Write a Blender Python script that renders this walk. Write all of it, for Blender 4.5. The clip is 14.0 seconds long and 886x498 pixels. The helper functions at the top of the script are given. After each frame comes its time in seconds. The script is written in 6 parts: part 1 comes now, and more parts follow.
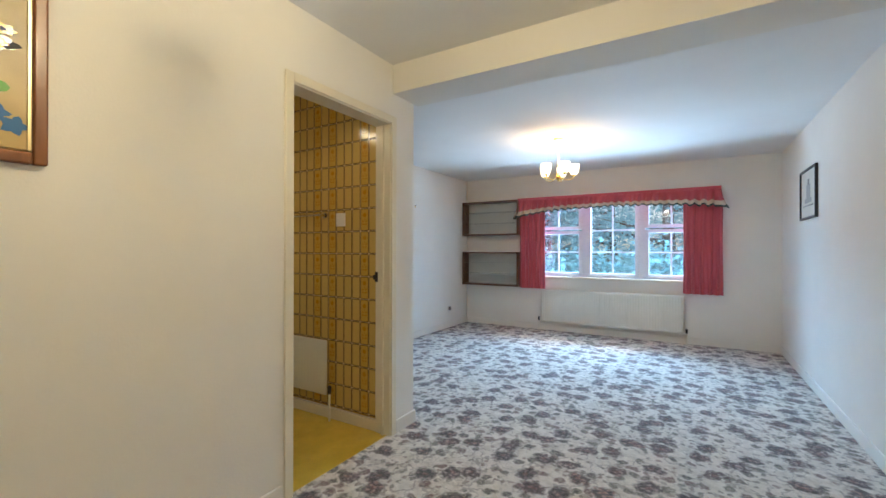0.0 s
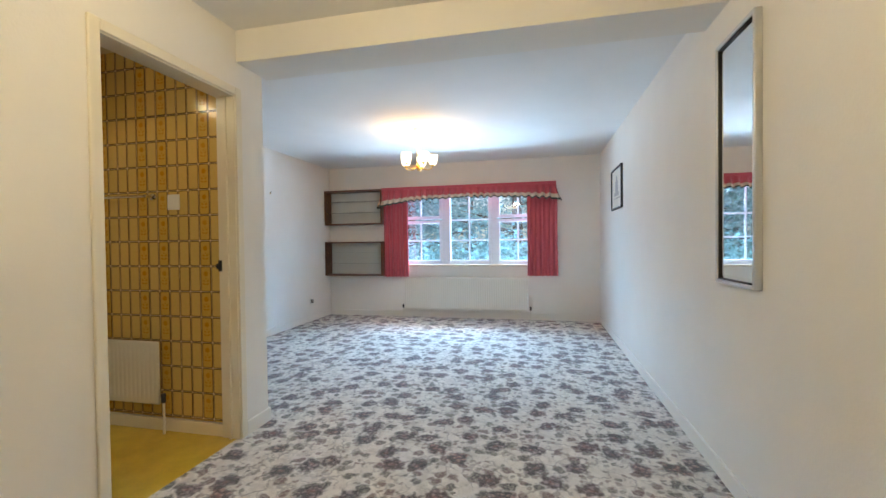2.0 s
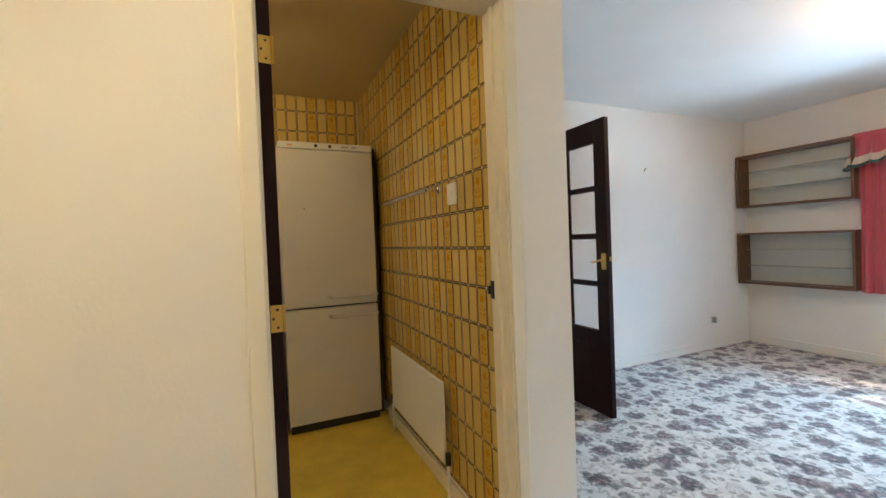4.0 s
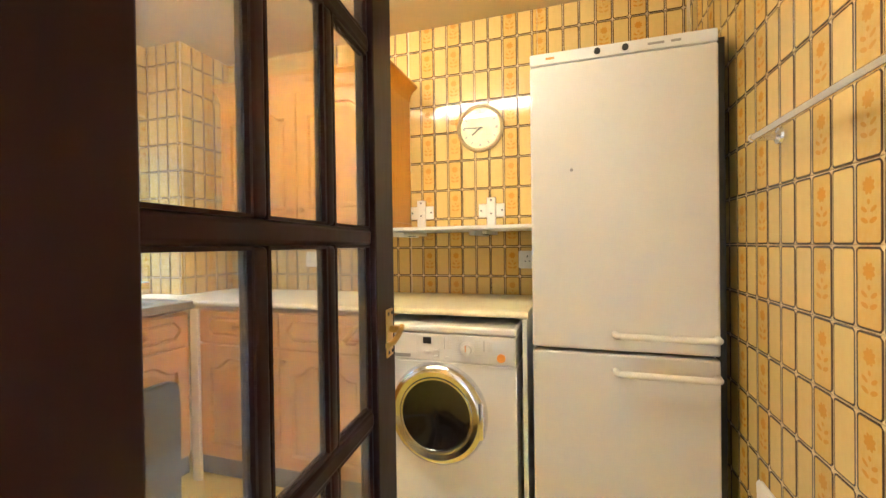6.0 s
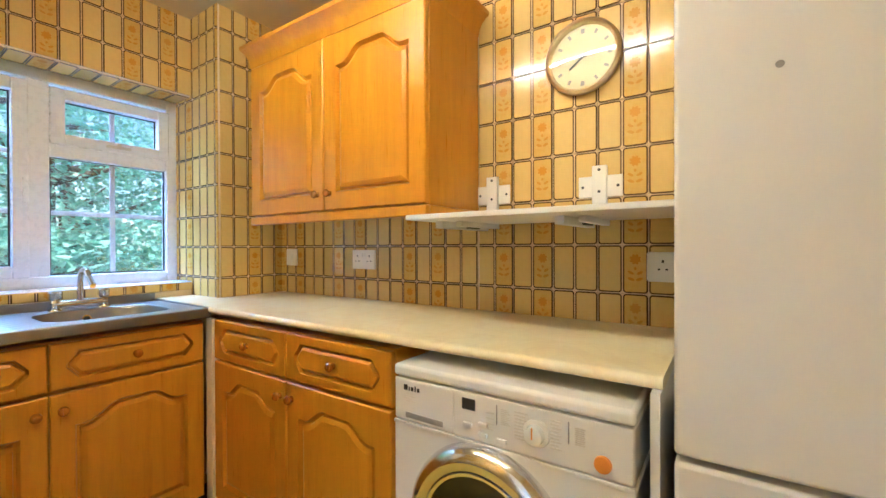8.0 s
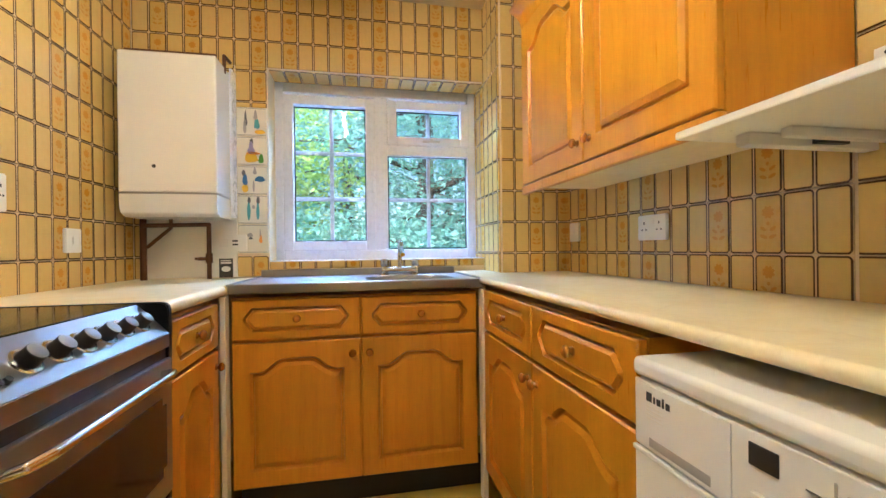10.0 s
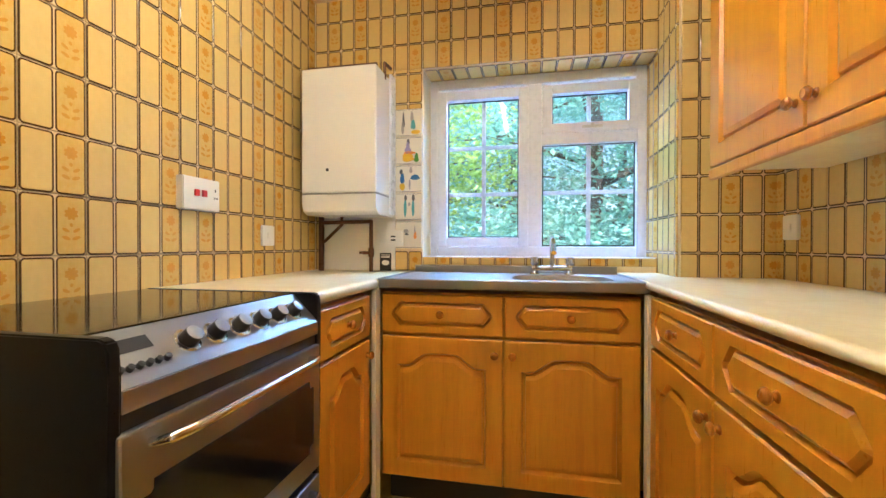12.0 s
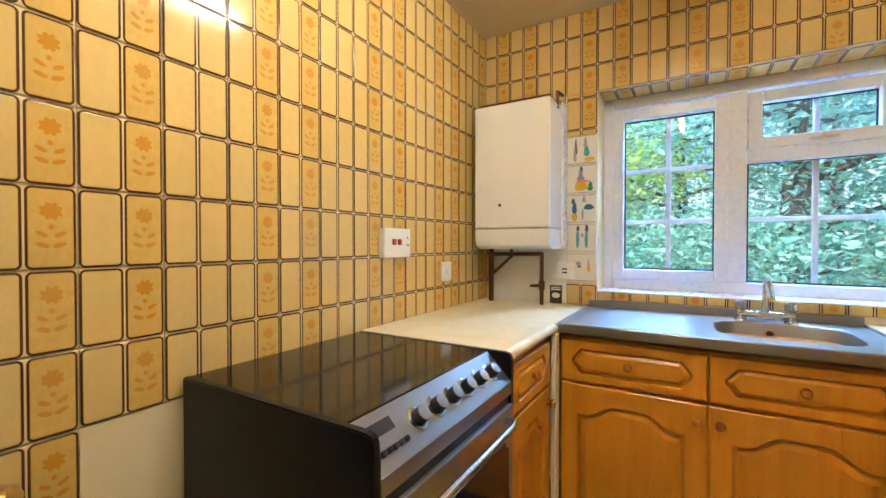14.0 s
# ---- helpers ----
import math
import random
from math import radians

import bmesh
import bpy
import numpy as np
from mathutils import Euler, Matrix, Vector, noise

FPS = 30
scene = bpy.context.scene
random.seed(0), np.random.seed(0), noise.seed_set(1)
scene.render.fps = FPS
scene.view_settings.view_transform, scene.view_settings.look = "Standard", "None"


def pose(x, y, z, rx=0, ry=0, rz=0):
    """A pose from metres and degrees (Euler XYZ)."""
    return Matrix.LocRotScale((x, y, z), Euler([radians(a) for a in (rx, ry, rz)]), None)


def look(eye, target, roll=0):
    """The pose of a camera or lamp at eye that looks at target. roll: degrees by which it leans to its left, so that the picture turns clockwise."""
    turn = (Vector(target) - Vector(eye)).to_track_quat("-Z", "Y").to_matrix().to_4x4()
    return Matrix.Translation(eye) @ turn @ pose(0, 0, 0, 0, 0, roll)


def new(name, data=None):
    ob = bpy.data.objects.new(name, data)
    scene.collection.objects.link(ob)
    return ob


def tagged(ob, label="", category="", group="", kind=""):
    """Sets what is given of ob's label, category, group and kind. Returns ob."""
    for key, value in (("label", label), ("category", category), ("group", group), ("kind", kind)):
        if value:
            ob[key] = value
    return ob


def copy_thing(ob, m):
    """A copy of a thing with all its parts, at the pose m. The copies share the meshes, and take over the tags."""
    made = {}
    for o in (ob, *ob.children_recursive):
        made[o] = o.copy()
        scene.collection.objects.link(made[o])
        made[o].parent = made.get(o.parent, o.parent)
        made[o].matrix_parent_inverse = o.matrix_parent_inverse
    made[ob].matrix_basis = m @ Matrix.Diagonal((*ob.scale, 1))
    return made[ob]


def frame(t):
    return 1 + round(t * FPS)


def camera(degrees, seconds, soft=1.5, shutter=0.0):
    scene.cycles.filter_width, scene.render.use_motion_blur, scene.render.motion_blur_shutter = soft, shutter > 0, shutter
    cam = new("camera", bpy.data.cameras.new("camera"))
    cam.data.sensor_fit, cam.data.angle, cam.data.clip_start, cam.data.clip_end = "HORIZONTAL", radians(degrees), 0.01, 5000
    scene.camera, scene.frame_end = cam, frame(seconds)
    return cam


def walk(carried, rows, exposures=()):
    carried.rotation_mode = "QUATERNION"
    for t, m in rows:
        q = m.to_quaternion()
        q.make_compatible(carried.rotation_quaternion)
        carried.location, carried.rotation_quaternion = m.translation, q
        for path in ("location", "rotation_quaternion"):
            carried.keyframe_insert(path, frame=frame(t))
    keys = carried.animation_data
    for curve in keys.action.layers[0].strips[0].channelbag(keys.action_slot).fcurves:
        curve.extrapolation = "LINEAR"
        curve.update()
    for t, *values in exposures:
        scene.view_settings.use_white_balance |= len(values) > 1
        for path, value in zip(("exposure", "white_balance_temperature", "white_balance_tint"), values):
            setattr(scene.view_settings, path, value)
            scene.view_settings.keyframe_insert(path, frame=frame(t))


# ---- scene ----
cam = camera(93.7, 14.0)
PATH = [
    (0, (1.662, -2.106, 1.195), (0.634, -0.391, 1.199), 0.1),
    (0.5, (1.689, -2.204, 1.17), (0.978, -0.334, 1.162), 0.2),
    (1, (1.71, -2.262, 1.116), (1.198, -0.329, 1.101), 0.0),
    (1.5, (1.716, -2.242, 1.11), (1.297, -0.286, 1.088), -0.2),
    (2, (1.712, -2.086, 1.141), (1.267, -0.137, 1.108), -0.7),
    (2.5, (1.653, -1.79, 1.186), (0.895, 0.06, 1.144), -1.5),
    (3, (1.542, -1.45, 1.208), (0.368, 0.168, 1.165), -2.1),
    (3.5, (1.415, -1.083, 1.217), (-0.14, 0.173, 1.172), -2.1),
    (4, (1.194, -0.772, 1.2), (-0.632, 0.043, 1.162), -2.2),
    (4.2, (1.074, -0.68, 1.191), (-0.825, -0.052, 1.153), -2.2),
    (6.3, (-0.191, -0.47, 1.174), (-2.058, -1.188, 1.159), -0.5),
    (6.5, (-0.276, -0.492, 1.166), (-2.124, -1.257, 1.153), -0.3),
    (7, (-0.446, -0.541, 1.186), (-2.265, -1.374, 1.171), 0.2),
    (7.2, (-0.514, -0.541, 1.193), (-2.318, -1.404, 1.176), 0.2),
    (9.3, (-1.09, -0.609, 1.054), (-2.035, -2.372, 1.063), -0.8),
    (9.5, (-1.116, -0.617, 1.042), (-1.899, -2.458, 1.049), -0.8),
    (10, (-1.165, -0.664, 1.039), (-1.552, -2.626, 1.037), -0.7),
    (10.5, (-1.204, -0.736, 1.046), (-1.265, -2.736, 1.038), -0.5),
    (11, (-1.236, -0.786, 1.047), (-1.077, -2.78, 1.034), -0.3),
    (11.5, (-1.246, -0.792, 1.037), (-0.95, -2.77, 1.022), -0.0),
    (12, (-1.248, -0.788, 1.042), (-0.848, -2.747, 1.026), 0.1),
    (12.5, (-1.213, -0.793, 1.13), (-0.704, -2.727, 1.113), -0.0),
    (13, (-1.169, -0.805, 1.208), (-0.527, -2.699, 1.19), -0.1),
    (13.5, (-1.149, -0.79, 1.197), (-0.338, -2.618, 1.177), -0.1),
    (14, (-1.114, -0.752, 1.216), (-0.083, -2.465, 1.19), -0.0),
]
walk(cam, [(t, look(eye, target, roll)) for t, eye, target, roll in PATH],
     exposures=[(0.0, -0.66, 6600, 12), (1.5, -0.54, 6900, 14), (2.5, -0.56, 6850, 13), (3.5, -0.58, 7200, 14), (4.2, -0.15, 7300, 15), (6.3, 1.55, 5450, 17), (7.2, 1.28, 5400, 16), (9.3, 1.16, 5380, 19), (12.0, 1.3, 5400, 19), (14.0, 1.16, 5400, 18)])

# ---- world, sun, lamps ----
world = bpy.data.worlds.new("world")
scene.world = world
world.use_nodes = True
sky = world.node_tree.nodes.new("ShaderNodeTexSky")
sky.sky_type = "NISHITA"
sky.sun_disc = False
sky.sun_elevation = radians(48)
sky.sun_rotation = radians(32)
world.node_tree.links.new(sky.outputs[0], world.node_tree.nodes["Background"].inputs[0])
world.node_tree.nodes["Background"].inputs[1].default_value = 0.15

sun_data = bpy.data.lights.new("sun", "SUN")
sun_data.energy, sun_data.angle, sun_data.color = 5.0, radians(0.6), (1.0, 0.95, 0.86)
sun = new("sun", sun_data)
sun.matrix_world = look((0, 0, 0), (-0.35, -0.55, -0.76))


def lamp_point(name, place, watts, colour, size):
    data = bpy.data.lights.new(name, "POINT")
    data.energy, data.color, data.shadow_soft_size = watts, colour, size
    ob = new(name, data)
    ob.location = place
    return ob


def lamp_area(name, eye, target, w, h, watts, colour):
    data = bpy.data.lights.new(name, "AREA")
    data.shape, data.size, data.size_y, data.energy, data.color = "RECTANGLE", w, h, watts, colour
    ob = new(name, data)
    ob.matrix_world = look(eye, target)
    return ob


WARM = (1.0, 0.87, 0.57)
lamp_point("lounge_bulb", (0.49, 2.14, 2.12), 22, (1.0, 0.52, 0.10), 0.05)
lamp_point("dining_bulb", (1.14, -1.47, 2.16), 60, WARM, 0.08)
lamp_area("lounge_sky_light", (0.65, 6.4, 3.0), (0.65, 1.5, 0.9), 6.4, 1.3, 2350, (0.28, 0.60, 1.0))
# Unseen fill lamp below sill level, added to brighten the ceiling like ground bounce.
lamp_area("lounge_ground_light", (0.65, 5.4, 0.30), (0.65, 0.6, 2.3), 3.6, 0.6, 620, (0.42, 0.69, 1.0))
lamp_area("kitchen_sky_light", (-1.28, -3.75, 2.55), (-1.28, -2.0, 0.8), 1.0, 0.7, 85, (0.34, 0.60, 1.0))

# ---- node helpers ----


class Net:
    """A material's node tree, written as sums."""

    def __init__(self, name):
        self.mat = bpy.data.materials.new(name)
        self.mat.use_nodes = True
        self.tree = self.mat.node_tree
        self.bsdf = self.tree.nodes["Principled BSDF"]

    def node(self, kind, **props):
        n = self.tree.nodes.new("ShaderNode" + kind)
        if "operation" in props:
            n.operation = props["operation"]
        if "data_type" in props:
            n.data_type = props["data_type"]
        if "blend_type" in props:
            n.blend_type = props["blend_type"]
        if "voronoi_dimensions" in props:
            n.voronoi_dimensions = props["voronoi_dimensions"]
        return n

    def put(self, socket, value):
        if isinstance(value, bpy.types.NodeSocket):
            self.tree.links.new(value, socket)
        elif isinstance(value, (tuple, list)) and len(value) == 3 and socket.type == "RGBA":
            socket.default_value = (*value, 1)
        else:
            socket.default_value = value

    def m(self, op, a, b=0.0, c=0.0):
        n = self.node("Math", operation=op)
        for s, v in zip(n.inputs, (a, b, c)):
            self.put(s, v)
        return n.outputs[0]

    def coords(self, kind="Object", scale=(1, 1, 1)):
        c = self.node("TexCoord").outputs[kind]
        if scale == (1, 1, 1):
            return c
        n = self.node("Mapping")
        self.put(n.inputs["Vector"], c)
        n.inputs["Scale"].default_value = scale
        return n.outputs[0]

    def noise(self, vec, scale, detail=3.0, rough=0.55, distort=0.0):
        n = self.node("TexNoise")
        self.put(n.inputs["Vector"], vec)
        for k, v in (("Scale", scale), ("Detail", detail), ("Roughness", rough), ("Distortion", distort)):
            n.inputs[k].default_value = v
        return n.outputs["Fac"]

    def ramp(self, fac, *stops):
        n = self.node("ValToRGB")
        self.put(n.inputs[0], fac)
        e = n.color_ramp.elements
        while len(e) < len(stops):
            e.new(0.5)
        for el, (p, c) in zip(e, stops):
            el.position = p
            el.color = (*c, 1) if isinstance(c, tuple) else (c, c, c, 1)
        return n.outputs[0]

    def mix(self, fac, a, b, blend="MIX"):
        n = self.node("Mix", data_type="RGBA", blend_type=blend)
        self.put(n.inputs[0], fac)
        self.put(n.inputs[6], a)
        self.put(n.inputs[7], b)
        return n.outputs[2]

    def bump(self, height, strength=0.3, dist=0.002):
        n = self.node("Bump")
        n.inputs["Strength"].default_value, n.inputs["Distance"].default_value = strength, dist
        self.put(n.inputs["Height"], height)
        self.put(self.bsdf.inputs["Normal"], n.outputs[0])

    def set(self, **kw):
        names = dict(color="Base Color", rough="Roughness", metal="Metallic", coat="Coat Weight", coat_rough="Coat Roughness", spec="Specular IOR Level",
                     trans="Transmission Weight", ior="IOR", sub="Subsurface Weight", sheen="Sheen Weight", alpha="Alpha")
        for k, v in kw.items():
            self.put(self.bsdf.inputs[names[k]], v)
        return self.mat


def painted(name, colour, rough=0.5, grain=120.0, bump=0.15, vary=0.05, spec=0.5, dist=0.0015):
    """A painted or moulded surface with soft patches and a fine grain."""
    n = Net(name)
    c = n.coords()
    big = n.noise(c, 2.3, 4)
    fine = n.noise(c, grain, 3)
    lo, hi = tuple(v * (1 - vary) for v in colour), tuple(min(1, v * (1 + vary)) for v in colour)
    col = n.mix(n.ramp(big, (0.3, 0.0), (0.7, 1.0)), lo, hi)
    r = n.m("ADD", n.m("MULTIPLY", fine, 0.12), rough - 0.06)
    n.bump(fine, bump, dist)
    return n.set(color=col, rough=r, spec=spec)


def metal(name, colour, rough=0.25, stretch=(1, 1, 1), scale=60.0, bump=0.1):
    n = Net(name)
    f = n.noise(n.coords("Object", stretch), scale, 3)
    smear = n.noise(n.coords(), 5, 4)
    col = n.mix(smear, tuple(v * 0.85 for v in colour), colour)
    n.bump(f, bump, 0.0005)
    return n.set(color=col, metal=1.0, rough=n.m("ADD", n.m("MULTIPLY", n.m("ADD", f, smear), 0.12), rough - 0.1))


def wood(name, dark, light, rough=0.35, grain=(26.0, 26.0, 1.6), coat=0.3, bump=0.12, spec=0.5):
    """Straight-grained wood, grain along z, under varnish."""
    n = Net(name)
    c = n.coords("Object", grain)
    warp = n.noise(c, 1.0, 5, 0.6, 0.4)
    fine = n.noise(n.coords("Object", tuple(g * 6 for g in grain)), 1.0, 2)
    patch = n.noise(n.coords(), 3.0, 2)
    rnd = n.node("ObjectInfo").outputs["Random"]
    f = n.m("ADD", n.m("MULTIPLY", warp, 0.6), n.m("ADD", n.m("MULTIPLY", fine, 0.25), n.m("MULTIPLY", patch, 0.15)))
    col = n.ramp(f, (0.25, dark), (0.75, light))
    col = n.mix(n.m("MULTIPLY", rnd, 0.10), col, tuple(v * 0.7 for v in dark))
    n.bump(f, bump, 0.0008)
    return n.set(color=col, rough=n.m("ADD", n.m("MULTIPLY", fine, 0.15), rough - 0.07), coat=coat, coat_rough=0.18, spec=spec)


def glass(name, tint=(0.96, 0.98, 0.97), rough=0.0, clear=1.0):
    n = Net(name)
    smear = n.noise(n.coords(), 7, 4)
    return n.set(color=tint, trans=clear, ior=1.45, rough=n.m("MULTIPLY", n.ramp(smear, (0.5, 0.0), (0.8, 1.0)), rough))


def glow(name, colour, strength, base=(0.8, 0.8, 0.78)):
    n = Net(name)
    n.bsdf.inputs["Emission Color"].default_value = (*colour, 1)
    n.bsdf.inputs["Emission Strength"].default_value = strength
    return n.set(color=base, rough=0.4)


def carpet_floral(name):
    """Cream pile carpet, closely printed with blurred mauve and russet blooms, grey-green leaves and thin dark stems."""
    n = Net(name)
    c = n.coords()

    def warped(scale, amount):
        w = n.node("TexNoise")
        n.put(w.inputs["Vector"], c)
        w.inputs["Scale"].default_value, w.inputs["Detail"].default_value = scale, 3
        off = n.node("VectorMath", operation="MULTIPLY_ADD")
        n.put(off.inputs[0], w.outputs["Color"])
        off.inputs[1].default_value, off.inputs[2].default_value = (amount, amount, 0.0), (-amount / 2, -amount / 2, 0.0)
        v = n.node("VectorMath", operation="ADD")
        n.put(v.inputs[0], c), n.put(v.inputs[1], off.outputs[0])
        return v.outputs[0]

    def cells(vec, scale, randomness=1.0):
        t = n.node("TexVoronoi", voronoi_dimensions="2D")
        n.put(t.inputs["Vector"], vec)
        t.inputs["Scale"].default_value, t.inputs["Randomness"].default_value = scale, randomness
        sep = n.node("SeparateColor")
        n.put(sep.inputs[0], t.outputs["Color"])
        return t.outputs["Distance"], sep.outputs[0], sep.outputs[1], sep.outputs[2]

    v, w = warped(9, 0.10), warped(26, 0.055)
    mott = n.noise(c, 38, 4)
    col = n.mix(n.ramp(n.noise(w, 16, 4), (0.35, 0.0), (0.65, 1.0)), (0.66, 0.60, 0.53), (0.82, 0.77, 0.70))
    # faint tan shadows between the sprays
    col = n.mix(n.m("MULTIPLY", n.ramp(n.noise(v, 9, 4), (0.52, 0.0), (0.66, 1.0)), 0.32), col, (0.38, 0.33, 0.28))
    # thin stems
    for k, dark in ((6.5, 0.45), (11.0, 0.22)):
        line = n.ramp(n.m("ABSOLUTE", n.m("SUBTRACT", n.noise(w, k, 2), 0.5)), (0.010, 1.0), (0.020, 0.0))
        col = n.mix(n.m("MULTIPLY", line, n.m("MULTIPLY", n.ramp(n.noise(c, 13, 2), (0.36, 0.0), (0.45, 1.0)), dark)), col, (0.10, 0.08, 0.07))
    # leaves, large and small, each shaded along one side
    for vec, k, share, soft in ((v, 12.0, 0.48, 0.95), (w, 24.0, 0.62, 0.72)):
        d, r, g, b = cells(vec, k)
        e = n.m("ADD", d, n.m("MULTIPLY", n.m("SUBTRACT", mott, 0.5), 0.35))
        leaf = n.m("MULTIPLY", n.ramp(e, (0.24, 1.0), (0.40, 0.0)), n.m("GREATER_THAN", r, share))
        tone = n.mix(g, (0.03, 0.034, 0.034), (0.17, 0.155, 0.13))
        tone = n.mix(n.m("MULTIPLY", n.m("GREATER_THAN", b, 0.62), 0.75), tone, (0.20, 0.10, 0.10))
        tone = n.mix(n.ramp(n.noise(w, 60, 2), (0.45, 0.0), (0.62, 0.75)), tone, (0.40, 0.36, 0.30))
        col = n.mix(n.m("MULTIPLY", leaf, soft), col, tone)
    # blooms, with darker and paler petals
    d, r, g, b = cells(v, 4.9, 0.8)
    e = n.m("ADD", d, n.m("MULTIPLY", n.m("SUBTRACT", n.noise(c, 30, 3), 0.5), 0.42))
    bloom = n.m("MULTIPLY", n.ramp(e, (0.22, 1.0), (0.34, 0.0)), n.m("GREATER_THAN", r, 0.12))
    pd, pr, pg, pb = cells(w, 34.0)
    petal = n.ramp(n.m("ADD", pd, n.m("MULTIPLY", pr, 0.35)), (0.20, 1.0), (0.62, 0.0))
    deep = n.ramp(g, (0.0, (0.030, 0.018, 0.024)), (0.4, (0.045, 0.030, 0.038)), (0.7, (0.065, 0.026, 0.028)), (1.0, (0.032, 0.034, 0.040)))
    pale = n.ramp(b, (0.0, (0.27, 0.18, 0.19)), (0.4, (0.34, 0.26, 0.26)), (0.75, (0.38, 0.21, 0.18)), (1.0, (0.44, 0.40, 0.38)))
    heart = n.ramp(d, (0.03, 1.0), (0.10, 0.0))
    tone = n.mix(petal, deep, pale)
    tone = n.mix(n.m("MULTIPLY", heart, 0.35), tone, (0.40, 0.15, 0.12))
    col = n.mix(n.m("MULTIPLY", bloom, 0.94), col, tone)
    # pile
    tuft = n.noise(c, 300, 2)
    col = n.mix(n.ramp(tuft, (0.35, 0.18), (0.65, 0.0)), col, (0.16, 0.13, 0.11))
    n.bump(n.m("ADD", tuft, n.m("MULTIPLY", n.noise(c, 60, 2), 0.6)), 0.6, 0.004)
    return n.set(color=col, rough=0.95, spec=0.15, sheen=0.35)


def lino(name):
    n = Net(name)
    c = n.coords()
    col = n.mix(n.ramp(n.noise(c, 6, 5), (0.35, 0.0), (0.7, 1.0)), (0.62, 0.42, 0.045), (0.77, 0.55, 0.08))
    col = n.mix(n.m("MULTIPLY", n.ramp(n.noise(c, 90, 2), (0.5, 0.0), (0.7, 1.0)), 0.25), col, (0.45, 0.31, 0.12))
    n.bump(n.noise(c, 160, 2), 0.15, 0.001)
    return n.set(color=col, rough=n.m("ADD", n.m("MULTIPLY", n.noise(c, 8, 3), 0.2), 0.25), coat=0.2, coat_rough=0.25)


def worktop_laminate(name):
    n = Net(name)
    c = n.coords()
    cloud = n.ramp(n.noise(c, 5.5, 5, 0.6, 0.8), (0.32, (0.76, 0.635, 0.35)), (0.52, (0.80, 0.70, 0.44)), (0.72, (0.83, 0.745, 0.51)))
    vein = n.ramp(n.m("ABSOLUTE", n.m("SUBTRACT", n.noise(c, 4.0, 4, 0.55, 1.2), 0.5)), (0.0, 0.22), (0.03, 0.0))
    col = n.mix(vein, cloud, (0.62, 0.47, 0.22))
    return n.set(color=col, rough=n.m("ADD", n.m("MULTIPLY", n.noise(c, 14, 3), 0.12), 0.26))


